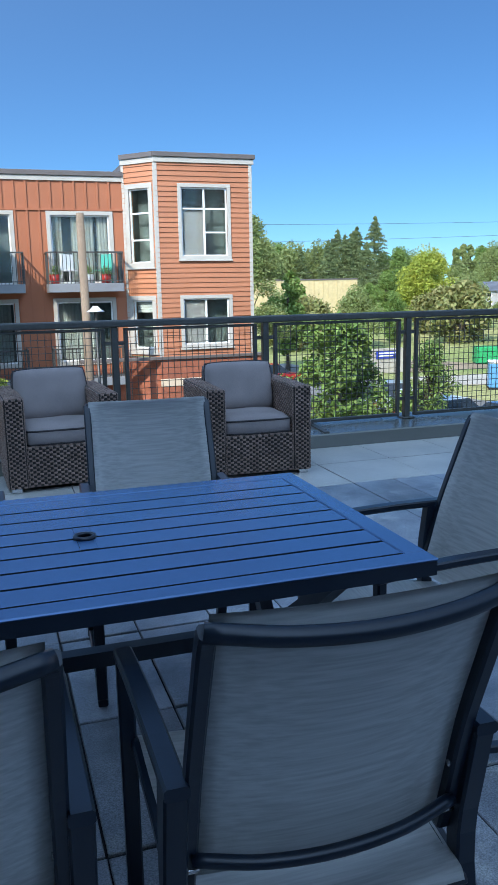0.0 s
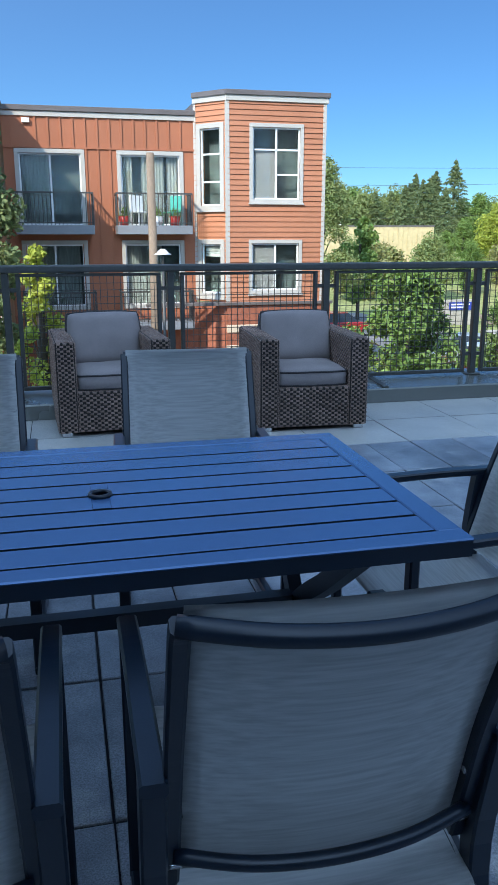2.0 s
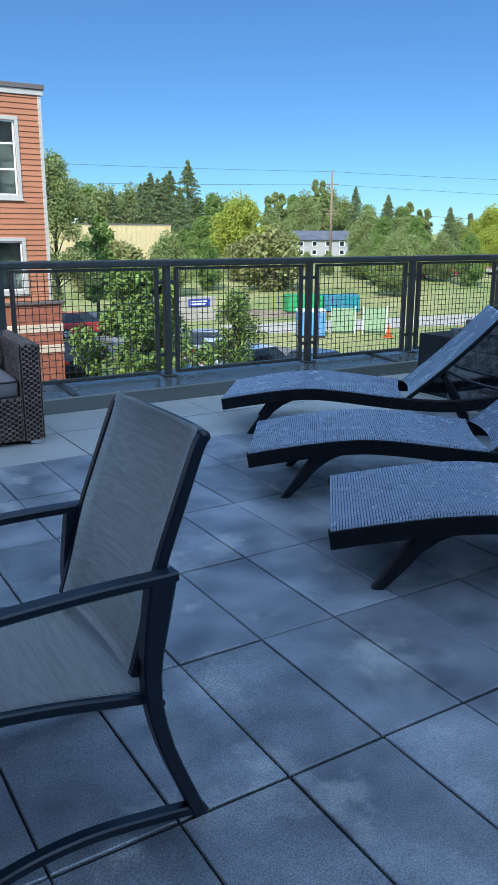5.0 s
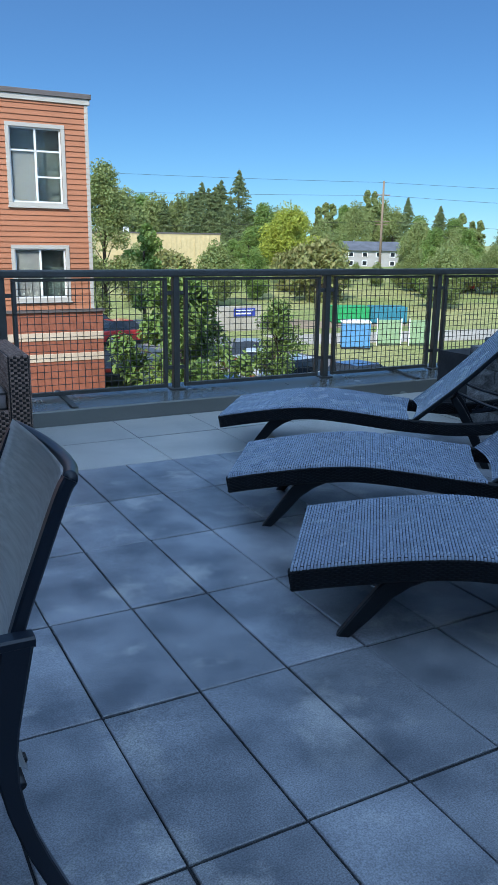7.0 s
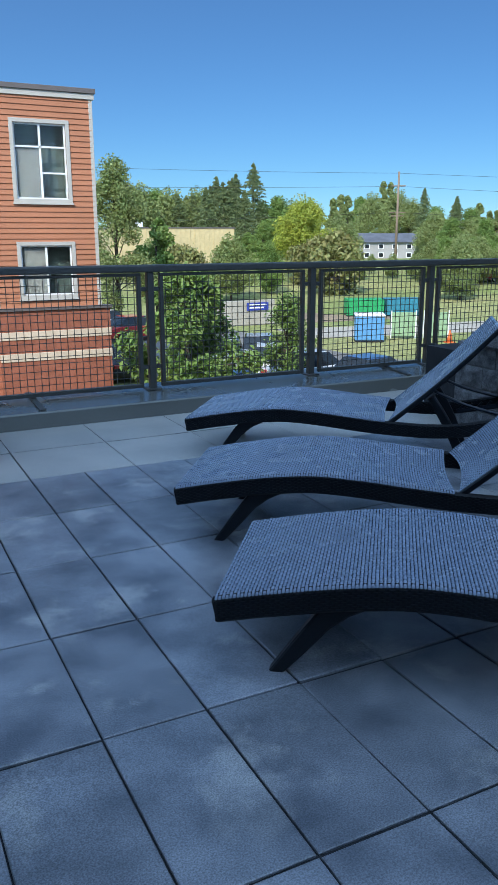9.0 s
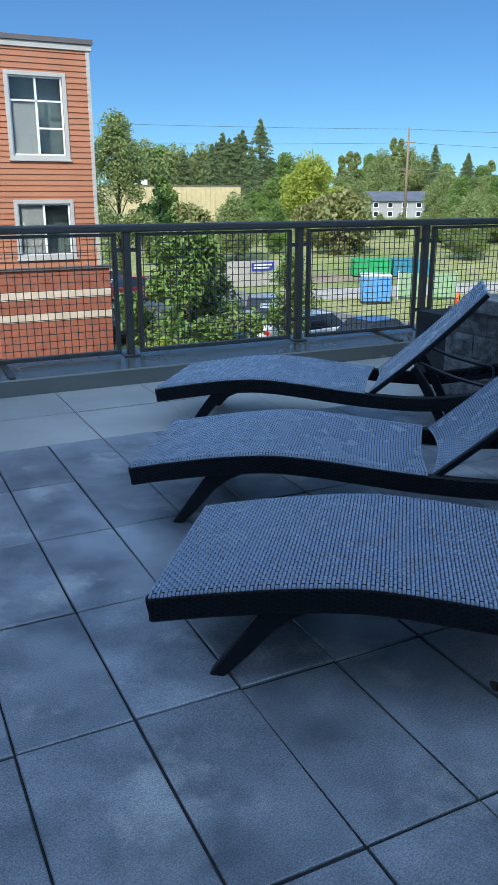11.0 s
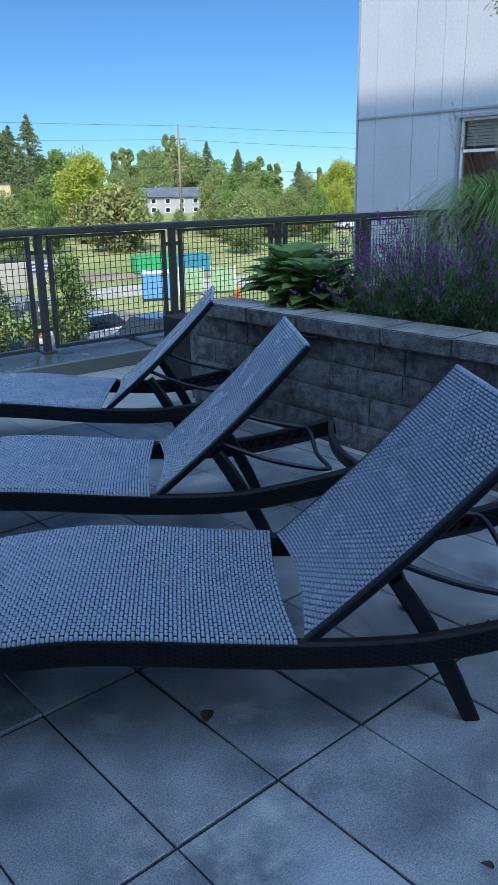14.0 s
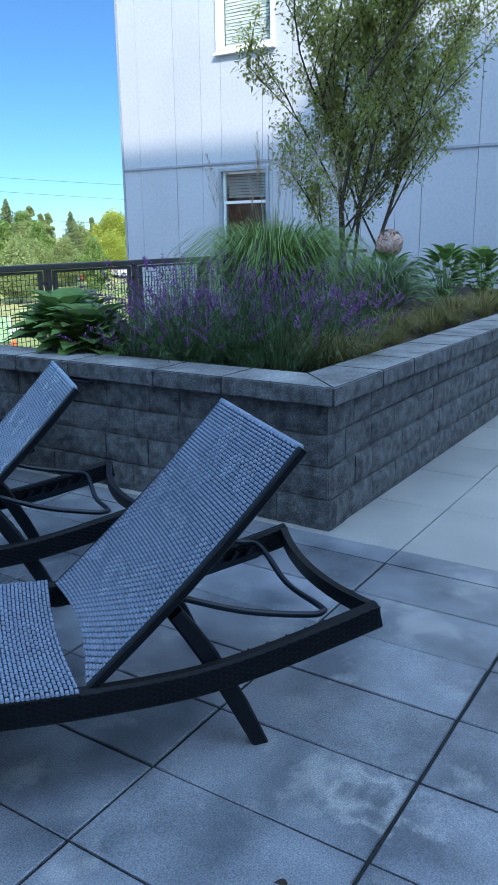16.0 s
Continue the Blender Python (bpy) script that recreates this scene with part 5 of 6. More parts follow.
M["red"] = mat("red", (0.5, 0.035, 0.025), 0.4, var=0.04)
M["teal"] = mat("teal", (0.08, 0.42, 0.33), 0.5, var=0.05)
potted((4.05, 26.75, 1.6), M["red"], "red flower pot with a green plant on the balcony", 3)
potted((3.5, 26.8, 1.6), M["white"], "white flower pot with a green plant on the balcony", 4)
potted((2.4, 26.8, 1.6), M["red"], "red flower pot with a green plant on the balcony", 5)
bm = bmesh.new()
box(bm, -0.25, 0.25, -0.25, 0.25, 0.40, 0.44, bevel=0.01)
box(bm, -0.25, 0.25, 0.2, 0.25, 0.44, 0.95, bevel=0.01)
for x in (-0.22, 0.22):
    for y in (-0.22, 0.22):
        box(bm, x - 0.02, x + 0.02, y - 0.02, y + 0.02, 0, 0.4)
ob = new("balcony_chair", mesh_of(bm, "balcony_chair", M["white"]))
ob.matrix_world = pose(2.95, 26.95, 1.6, 0, 0, 30)
tagged(ob, "small white garden chair on the balcony", "chair")
ob = copy_thing(ob, pose(4.0, 27.05, 1.6, 0, 0, -50))
ob.data = ob.data.copy()
ob.data.materials[0] = M["teal"]
ob["label"] = "small turquoise garden chair on the balcony"

bm = boxes((-0.62, -0.38, RY - 0.1, RY - 0.002, 4.72, 4.86), bevel=0.01)
part("wall_lamp", bm, M["white"], house, "small white wall lamp")

# wooden pole and a street lamp before it
t = thing("wooden_pole", (2.98, 24.0, GZ), "weathered bare wooden pole before the orange building", "pole")
bm = bmesh.new()
tube(bm, [(0, 0, 0), (0.02, 0, 4), (0, 0, 8.38)], 0.15, 0.115, n=12)
part("shaft", bm, M["woodpole"], t, smooth=True)
t = thing("street_lamp", (2.95, 21.5, GZ), "slim grey street lamp with a white shade", "street lamp")
bm = bmesh.new()
tube(bm, [(0, 0, 0), (0, 0, 5.55)], 0.05, 0.035, n=10)
part("pole", bm, M["rail"], t, smooth=True)
bm = bmesh.new()
tube(bm, [(0, 0, 5.75), (0, 0, 5.66), (0, 0, 5.6)], 0.06, 0.24, n=16)
part("shade", bm, M["white"], t, smooth=True)

# ---- grey house ----
grey = thing("grey_building", (0, 0, 0), "pale grey panel-clad apartment building beyond the planter", "building")
GX = 15.1
mg = pose(GX, 11.85, 0, 0, 0, -90)          # x runs along -y, outside towards -x
gw = 11.85 + 3.2
holes = [(2.42, 3.52, 4.6, 6.6), (2.42, 3.40, 0.95, 2.5)]
widths, x = [], 0.0
while x < gw:
    w = min((0.45, 0.9, 0.62)[len(widths) % 3], gw - x)
    for z0, z1 in ((-0.2, 2.63), (2.67, 9.0)):
        hs = [(a - x, b - x, c, d) for a, b, c, d in holes]
        flat_wall("cladding_panel", grey, mg @ pose(x + 0.004, -0.004 * (len(widths) % 2), 0), w - 0.008, z0, z1, hs, M["grey_panel"])
    widths.append(w)
    x += w
ob = part("band", boxes((-0.02, gw, -0.03, 0.1, 2.63, 2.67)), M["grey_trim"], grey)
ob.matrix_local = mg
ob = part("corner_trim", boxes((-0.03, 0.015, -0.02, 0.2, -0.2, 9.0)), M["grey_trim"], grey)
ob.matrix_local = mg
part("end_wall", boxes((GX + 0.2, GX + 9, 11.7, 11.84, -5, 9.0)), M["grey_panel"], grey)
part("core_wall", boxes((GX + 1.2, GX + 9, -3.2, 11.7, -5, 9.0)), M["room"], grey)
part("roof", boxes((GX - 0.1, GX + 9, -3.2, 11.9, 9.0, 9.25)), M["grey_trim"], grey)
part("base_wall", boxes((GX + 0.02, GX + 0.3, -3.2, 11.8, -5, -0.2)), M["grey_panel"], grey)
window(grey, 1.10, 2.0, mg @ pose(2.97, 0, 4.6), blind=1.0, trim=0.06, trim_mat=M["white"])
window(grey, 0.98, 1.55, mg @ pose(2.91, 0, 0.95), transoms=((1.0, -1, 1),), trim=0.06, trim_mat=M["grey_trim"], blind=0.3)

# ---- ground and distance ----
def ground_z(x, y):
    d = math.hypot(x, y)
    f = min(1, max(0, (d - 62) / 50))
    return GZ + 1.7 * f * f * (3 - 2 * f) + min(3.6, max(0, (d - 185) * 0.03))


radii = [0, 8, 14, 20, 26, 32, 38, 45, 52, 58, 64, 70, 76, 84, 92, 100, 112, 125, 150, 200, 300, 600, 1500, 4000]
vs, fs, n = [], [], 96
for r in radii:
    for k in range(n):
        a = 2 * math.pi * k / n
        x, y = r * math.cos(a), r * math.sin(a)
        vs.append((x, y, ground_z(x, y) + 0.25 * noise.noise((x * 0.05, y * 0.05, 0)) * (r > 66) * (r < 200)))
for i in range(len(radii) - 1):
    for k in range(n):
        fs.append((i * n + k, i * n + (k + 1) % n, (i + 1) * n + (k + 1) % n, (i + 1) * n + k))
tagged(new("ground", data_mesh("ground", vs, fs, M["grassland"])), "dry grass field running to the horizon", "ground", kind="structure")


def slab(name, pts, z0, h, material, label):
    bm = bmesh.new()
    lo = [bm.verts.new((x, y, z0)) for x, y in pts]
    hi = [bm.verts.new((x, y, z0 + h)) for x, y in pts]
    for k in range(len(pts)):
        bm.faces.new((lo[k], lo[(k + 1) % len(pts)], hi[(k + 1) % len(pts)], hi[k]))
    bm.faces.new(lo[::-1])
    bm.faces.new(hi)
    return structure(name, bm, material, label, name)


slab("road", [(-30, 14), (12, 14), (40, 8), (60, 8), (60, 26), (27, 30.5), (25, 36), (23.5, 62), (15.5, 62), (13, 30), (9.5, 25.5), (-30, 25.5)], GZ - 0.05, 0.07, M["asphalt"], "pale asphalt car park and lane")
slab("path", [(26.5, 42), (60, 36), (90, 50), (90, 56), (60, 42.5), (27, 47)], GZ - 0.05, 0.085, M["concrete"], "pale gravel strip across the lot")
slab("dirt", [(29, 50), (62, 47), (66, 55), (34, 60)], GZ - 0.05, 0.075, M["dirt"], "bare brown earth patch")
bm = boxes((24.2, 28.6, 50.2, 50.5, GZ, GZ + 1.75), bevel=0.02)
structure("retaining_wall", bm, M["concrete"], "pale concrete wall across the lot", "wall")
t = thing("banner", (27.2, 50.15, GZ + 1.05), "blue banner with white writing on the concrete wall", "banner")
part("sheet", boxes((-0.85, 0.85, -0.02, 0.02, 0, 0.55)), M["blue"], t)
for k, z in enumerate((0.34, 0.14)):
    part("writing", boxes((-0.7, 0.7 - 0.2 * k, -0.03, -0.022, z, z + 0.1)), M["white"], t, "white line of writing")


def portable_toilet(at, rz):
    t = thing("portable_toilet", at, "blue plastic portable toilet with a pale roof", "toilet", rz=rz)
    part("cabin", boxes((-0.85, 0.85, -0.6, 0.6, 0.1, 1.5), bevel=0.03), M["lightblue"], t)
    part("roof", boxes((-0.9, 0.9, -0.65, 0.65, 1.5, 1.66), bevel=0.07), M["white"], t)
    part("door", boxes((-0.3, 0.35, -0.63, -0.6, 0.15, 1.45), bevel=0.01), M["lightblue"], t)
    part("skid", boxes((-0.85, 0.85, -0.6, 0.6, 0, 0.1)), M["tyre"], t)


portable_toilet((29.1, 39.3, GZ + 0.02), -30)
for k, (x, y, mc, lb) in enumerate(((37.8, 52.4, "green", "green"), (40.6, 51.2, "teal_deep", "blue-green"))):
    t = thing("container", (x, y, GZ), lb + " steel skip standing on the lot", "container", rz=-24)
    part("body", boxes((-1.45, 1.45, -0.9, 0.9, 0.1, 1.35), bevel=0.03), M[mc], t)
    for i in range(6):
        u = -1.3 + i * 0.52
        part("rib", boxes((u - 0.04, u + 0.04, -0.95, -0.9, 0.12, 1.33)), M[mc], t)
    part("runner", boxes((-1.4, 1.4, -0.7, 0.7, 0, 0.1)), M["tyre"], t)
for x, y, w in ((31.8, 39.5, 1.5), (33.6, 38.6, 1.5)):
    t = thing("fence_panel", (x, y, GZ), "pale green site fence panel on the grass", "fence", rz=-28)
    part("panel", boxes((-w / 2, w / 2, -0.02, 0.02, 0.15, 1.6), bevel=0.01), M["palegreen"], t)
    for u in (-w / 2, w / 2):
        part("post", boxes((u - 0.03, u + 0.03, -0.035, 0.035, 0, 1.7)), M["white"], t)
for x, y in ((33.0, 36.6), (36.5, 34.0)):
    t = thing("traffic_cone", (x, y, GZ), "orange traffic cone on the grass", "cone")
    bm = bmesh.new()
    tube(bm, [(0, 0, 0.05), (0, 0, 0.75)], 0.2, 0.04, n=12)
    part("body", bm, M["cone"], t, smooth=True)
    part("base", boxes((-0.25, 0.25, -0.25, 0.25, 0, 0.05)), M["cone"], t)


def car(at, rz, paint, label, length=4.5, height=1.45):
    """A saloon: lofted body, glass house, wheels; drives along +x."""
    c = thing("car", at, label, "car", "parked cars", rz)
    L, W = length / 2, 0.9
    side = [(-L, 0.45), (-L + 0.05, 0.85), (-L + 0.6, 0.95), (L - 1.3, 0.9), (L - 0.15, 0.72), (L, 0.5), (L - 0.05, 0.3), (-L + 0.05, 0.3)]
    bm = bmesh.new()
    rings = []
    for y, s in ((-W, 0.97), (-W + 0.08, 1.0), (W - 0.08, 1.0), (W, 0.97)):
        rings.append([bm.verts.new((x * s, y, 0.3 + (z - 0.3) * (1 if abs(y) < W else 0.92))) for x, z in side])
    for a, b in zip(rings, rings[1:]):
        for k in range(len(side)):
            bm.faces.new((a[k], a[(k + 1) % len(side)], b[(k + 1) % len(side)], b[k]))
    bm.faces.new(rings[0][::-1])
    bm.faces.new(rings[-1])
    part("body", bm, paint, c)
    roof = [(-L + 0.5, 0.92), (-L + 1.15, height), (0.25, height), (L - 1.25, 0.88)]
    bm = bmesh.new()
    rings = []
    for y in (-W + 0.06, -W + 0.26, W - 0.26, W - 0.06):
        inner = abs(y) < W - 0.1
        rings.append([bm.verts.new((x, y if not (z > 1 and not inner) else y * 0.86, z - 0.03 if not inner else z)) for x, z in roof])
    for a, b in zip(rings, rings[1:]):
        for k in range(3):
            bm.faces.new((a[k], a[k + 1], b[k + 1], b[k]))
    bm.faces.new(rings[0][::-1])
    bm.faces.new(rings[-1])
    part("glasshouse", bm, M["carglass"], c, "dark tinted car windows")
    part("roof_panel", boxes((-L + 1.2, 0.22, -0.62, 0.62, height - 0.01, height + 0.025), bevel=0.01), paint, c)
    for x in (-L + 0.82, L - 0.85):
        for y in (-W + 0.04, W - 0.04):
            bm = bmesh.new()
            tube(bm, [(x, y - 0.1, 0.32), (x, y + 0.1, 0.32)], 0.32, n=18)
            wh = part("wheel", bm, M["tyre"], c, smooth=True)
            bm = bmesh.new()
            s = 1 if y > 0 else -1
            tube(bm, [(x, y + s * 0.095, 0.32), (x, y + s * 0.108, 0.32)], 0.2, n=14)
            part("rim", bm, M["chrome"], wh)
    for y in (-0.62, 0.62):
        part("headlight", boxes((L - 0.14, L - 0.03, y - 0.18, y + 0.18, 0.55, 0.67), bevel=0.02), M["white"], c)
        part("tail_light", boxes((-L - 0.01, -L + 0.08, y - 0.16, y + 0.16, 0.66, 0.82), bevel=0.02), M["red"], c)
    return c


def paint(name, col):
    m = mat(name, col, 0.3, metal=0.2, var=0.02, bump=0)
    m.node_tree.nodes["Principled BSDF"].inputs["Coat Weight"].default_value = 0.6
    return m


PW, PS, PR, PB, PK = paint("paint_white", (0.75, 0.75, 0.73)), paint("paint_silver", (0.42, 0.44, 0.48)), paint("paint_red", (0.45, 0.02, 0.02)), paint("paint_blue", (0.05, 0.10, 0.22)), paint("paint_black", (0.03, 0.03, 0.035))
for x, y, rz, p, lb in ((17.3, 34.4, 62, PS, "silver saloon parked on the asphalt lot"), (19.4, 34.8, 62, PS, "grey saloon parked on the asphalt lot"), (18.2, 31.4, 62, PW, "white saloon parked on the asphalt lot"), (18.7, 28.6, 15, PW, "white estate car parked by the trees"), (20.2, 26.2, 10, PB, "dark blue car parked by the trees"), (17.0, 46.4, 10, PR, "red car parked by the lane"), (16.6, 51.0, 10, PW, "white car parked by the lane"), (12.4, 34.5, 80, PK, "black car in the lane"), (13.6, 25.6, 20, PB, "blue car parked under the trees"), (64, 68, -20, PR, "red car by the road"), (70, 66.5, -20, PR, "red car by the road"), (62.0, 71, -20, PK, "dark car by the road"), (76, 65, -20, PW, "white car by the road")):
    car((x, y, ground_z(x, y) + 0.02), rz, p, lb)

# far buildings
t = thing("tan_warehouse", (0, 0, 0), "tan metal warehouse among the trees", "building")
z0 = ground_z(40, 92)
wt_top = 2.25 - z0
wh0 = pose(33.0, 93.0, z0, 0, 0, -9)
ob = part("wall", boxes((-3.2, 12.2, 0, 14, -1, wt_top)), M["tan_metal"], t)
ob.matrix_local = wh0
for k in range(26):
    ob = part("seam", boxes((-3.1 + 0.6 * k, -3.02 + 0.6 * k, -0.06, 0, -1, wt_top - 0.05)), M["tan_metal"], t)
    ob.matrix_local = wh0
ob = part("roof_edge", boxes((-3.3, 12.3, -0.1, 14.1, wt_top, wt_top + 0.15)), M["roofcap"], t)
ob.matrix_local = wh0
for k, (x, w, h) in enumerate(((-2.2, 1.2, 0.8), (-0.6, 0.9, 0.9), (0.7, 0.7, 0.6))):
    ob = part("roof_unit", boxes((x - w / 2, x + w / 2, 1.5, 2.6, wt_top + 0.15, wt_top + 0.15 + h), bevel=0.05), M["white"], t, "white rooftop unit")
    ob.matrix_local = wh0
t = thing("far_house", (0, 0, 0), "grey two-storey house with a dark shingle roof", "house")
hz = -3.1
mh = pose(99.5, 133.0, hz, 0, 0, -30)
ob = part("wall", boxes((-5.6, 5.6, 0, 8, -1, 3.3)), M["house_grey"], t)
ob.matrix_local = mh
bm = bmesh.new()
pv = [bm.verts.new(p) for p in ((-6.2, -0.6, 3.2), (6.2, -0.6, 3.2), (6.2, 8.6, 3.2), (-6.2, 8.6, 3.2), (-6.2, 4, 5.0), (6.2, 4, 5.0))]
for q in ((0, 1, 5, 4), (2, 3, 4, 5), (0, 4, 3), (1, 2, 5), (3, 2, 1, 0)):
    bm.faces.new([pv[i] for i in q])
ob = part("roof", bm, M["shingle"], t)
ob.matrix_local = mh
for x in (-4.2, -1.4, 1.4, 4.2):
    for z in (0.2, 1.9):
        ob = part("window", boxes((x - 0.55, x + 0.55, -0.08, 0.02, z, z + 1.0)), M["white"], t)
        ob.matrix_local = mh
        p2 = part("pane", boxes((-0.42, 0.42, -0.03, 0, 0.1, 0.9)), M["carglass"], ob)
        p2.matrix_local = pose(x, -0.082, z)

# utility pole and its lines
ux, uy = 66.0, 86.0
uz = ground_z(ux, uy)
t = thing("utility_pole", (ux, uy, uz), "tall weathered wooden utility pole with cross arms", "pole")
bm = bmesh.new()
tube(bm, [(0, 0, 0), (0, 0, 12.4)], 0.19, 0.12, n=10)
part("shaft", bm, M["woodpole"], t, smooth=True)
for z, w in ((10.6, 0.9), (7.3, 1.0), (6.9, 0.8)):
    bm = boxes((-w, w, -0.06, 0.06, z, z + 0.12))
    ob = part("cross_arm", bm, M["woodpole"], t)
    ob.matrix_local = pose(0, 0, 0, 0, 0, -30)
for k, (zc, s0, s1) in enumerate(((12.2, 1.6, 0.6), (10.6, -0.6, -1.2), (7.4, -4.0, -2.0))):
    c = Vector((ux, uy, uz + zc))
    for e in (Vector((-60, 128, uz + zc + s0 + 3)), Vector((190, 40, uz + zc + s1))):
        bm = bmesh.new()
        tube(bm, [c.lerp(e, i / 20) - Vector((0, 0, 5.0 * (i / 20) * (1 - i / 20))) for i in range(21)], 0.022, n=4)
        tagged(new("power_line", mesh_of(bm, "power_line", M["tyre"])), "thin dark overhead power line", "cable", "overhead lines")


# ---- trees ----
def fleck(vs, fs, p, r, size):
    """One small leaf clump seen from afar: a four-cornered leaf."""
    d = Vector((r.gauss(0, 1), r.gauss(0, 1), r.gauss(0, 0.8))).normalized()
    e = d.cross(Vector((r.gauss(0, 1), r.gauss(0, 1), r.gauss(0, 1)))).normalized()
    k = len(vs)
    vs += [tuple(p - d * size * 0.5), tuple(p + e * size * 0.3), tuple(p + d * size * 0.5), tuple(p - e * size * 0.3)]
    fs.append((k, k + 1, k + 2, k + 3))


def clump_tree(at, label, height, radius, material, seed, leaf_size=0.22, count=2600, trunk=0.16, name="tree", flat=1.0, low=0.25, far=False, puff=1.0):
    """Trunk and limbs with leaves gathered in uneven clumps."""
    r = random.Random(seed)
    t = thing(name, at, label, "tree")
    bm = bmesh.new()
    tube(bm, [(0, 0, -0.3), (r.uniform(-0.1, 0.1), r.uniform(-0.1, 0.1), height * 0.45), (0, 0, height * 0.85)], trunk, trunk * 0.25, n=8)
    clumps = []
    for k in range(38):
        a, z = r.uniform(0, 6.283), r.uniform(low, 0.97)
        rr = radius * math.sin(math.pi * ((z - low) / (1 - low)) ** 0.75 * 0.93 + 0.2) * r.uniform(0.35, 0.95)
        c = Vector((rr * math.cos(a), rr * math.sin(a), z * height))
        clumps.append((c, puff * radius * r.uniform(0.28, 0.5)))
        tube(bm, [(0, 0, z * height * 0.7), c * 0.5 + Vector((0, 0, z * height * 0.42)), c], trunk * 0.3, 0.01, n=4)
    part("trunk", bm, M["bark"], t, smooth=True)
    vs, fs = [], []
    for _ in range(count):
        c, q = r.choice(clumps)
        d = Vector((r.gauss(0, 1), r.gauss(0, 1), r.gauss(0, 1) * flat)).normalized() * q * r.random() ** 0.4
        if far:
            fleck(vs, fs, c + d, r, leaf_size * r.uniform(0.6, 1.3))
            continue
        leaf(vs, fs, c + d, (r.uniform(-1, 1), r.uniform(-1, 1), r.uniform(-0.6, 0.5)), (r.uniform(-0.6, 0.6), r.uniform(-0.6, 0.6), 1), leaf_size * r.uniform(0.6, 1.3), leaf_size * 0.62, n=2)
    ob = new("crown", data_mesh("crown", vs, fs, material))
    ob.parent = t
    tagged(ob, kind="stuff")
    return t


def conifer(at, label, height, radius, seed, material=None, name="conifer", levels=28):
    """A fir: drooping whorls of needle sprays, ragged outline."""
    r = random.Random(seed)
    t = thing(name, at, label, "tree")
    bm = bmesh.new()
    tube(bm, [(0, 0, -0.3), (0, 0, height)], height * 0.018, 0.02, n=7)
    part("trunk", bm, M["bark"], t, smooth=True)
    vs, fs = [], []
    for k in range(levels * 10):
        f = r.random() ** 1.1
        z = height * (0.06 + 0.92 * f)
        ln = (radius * (1 - f) ** 0.8 + 0.08) * r.uniform(0.55, 1.15)
        a = r.uniform(0, 6.283)
        for q in range(19):
            g = r.random() ** 0.7
            p = Vector((math.cos(a) * ln * g, math.sin(a) * ln * g, z - ln * 0.35 * g + ln * 0.15 * g * g))
            p += Vector((r.gauss(0, 1), r.gauss(0, 1), r.gauss(0, 0.6))) * 0.13 * (1.2 - g) * (ln + 0.4)
            fleck(vs, fs, p, r, 0.30)
    ob = new("crown", data_mesh("crown", vs, fs, material or M["leaf_conifer"]))
    ob.parent = t
    tagged(ob, kind="stuff")
    return t


clump_tree((10.7, 23.0, GZ), "dense dark green street tree below the terrace", 5.2, 2.35, M["leaf_street"], 101, 0.2, 8000, low=0.06, puff=0.58)
clump_tree((12.1, 24.5, GZ), "dense dark green street tree below the terrace", 4.6, 1.4, M["leaf_street"], 102, 0.17, 5200, low=0.12, puff=0.7)
clump_tree((16.6, 27.0, GZ), "leafy young street tree beside the parked cars", 3.9, 1.0, M["leaf_street"], 103, 0.14, 4500, low=0.15)
clump_tree((10.0, 22.6, GZ), "yellow-green shrub at the foot of the tree", 2.3, 1.0, M["leaf_lime"], 104, 0.12, 1500, trunk=0.05, low=0.1, name="shrub")
clump_tree((17.6, 52.0, GZ), "tall birch with light feathery leaves behind the building", 10.6, 2.5, M["leaf_wood"], 105, 0.17, 26000, far=True, low=0.15)
clump_tree((21.5, 55.0, GZ), "dark leaning tree behind the orange building", 7.5, 1.5, M["leaf_street"], 106, 0.35, 5000, far=True, low=0.2)
clump_tree((-1.45, 17.0, GZ), "dense dark green pine beside the orange building", 8.7, 1.15, M["leaf_conifer"], 107, 0.12, 26000, far=True, low=0.3)
clump_tree((-0.12, 15.0, GZ), "bright green young tree below the terrace", 6.0, 0.55, M["leaf_lime"], 108, 0.11, 5000, far=True, low=0.2)

rnd = random.Random(77)
woods = [clump_tree((0, 0, 0), "broad green tree in the far woods", 8.5, 3.4, M["leaf_wood"], 120, 0.3, 15000, far=True, low=0.12),
         clump_tree((0, 0, 0), "broad green tree in the far woods", 9.5, 2.9, M["leaf_street"], 121, 0.3, 15000, far=True, low=0.12),
         clump_tree((0, 0, 0), "lime green tree in the far woods", 9.0, 3.6, M["leaf_lime"], 122, 0.3, 15000, far=True, low=0.15),
         clump_tree((0, 0, 0), "rust-tinged shrub in the far woods", 4.5, 2.6, M["leaf_rust"], 123, 0.4, 4500, far=True, low=0.05, name="shrub"),
         conifer((0, 0, 0), "dark green fir in the far woods", 14.0, 4.7, 124, levels=48),
         conifer((0, 0, 0), "slim dark green fir in the far woods", 13.0, 3.8, 125, levels=44),
         clump_tree((0, 0, 0), "slim poplar in the far woods", 12.0, 1.3, M["leaf_wood"], 126, 0.45, 5000, far=True, low=0.12, name="poplar")]


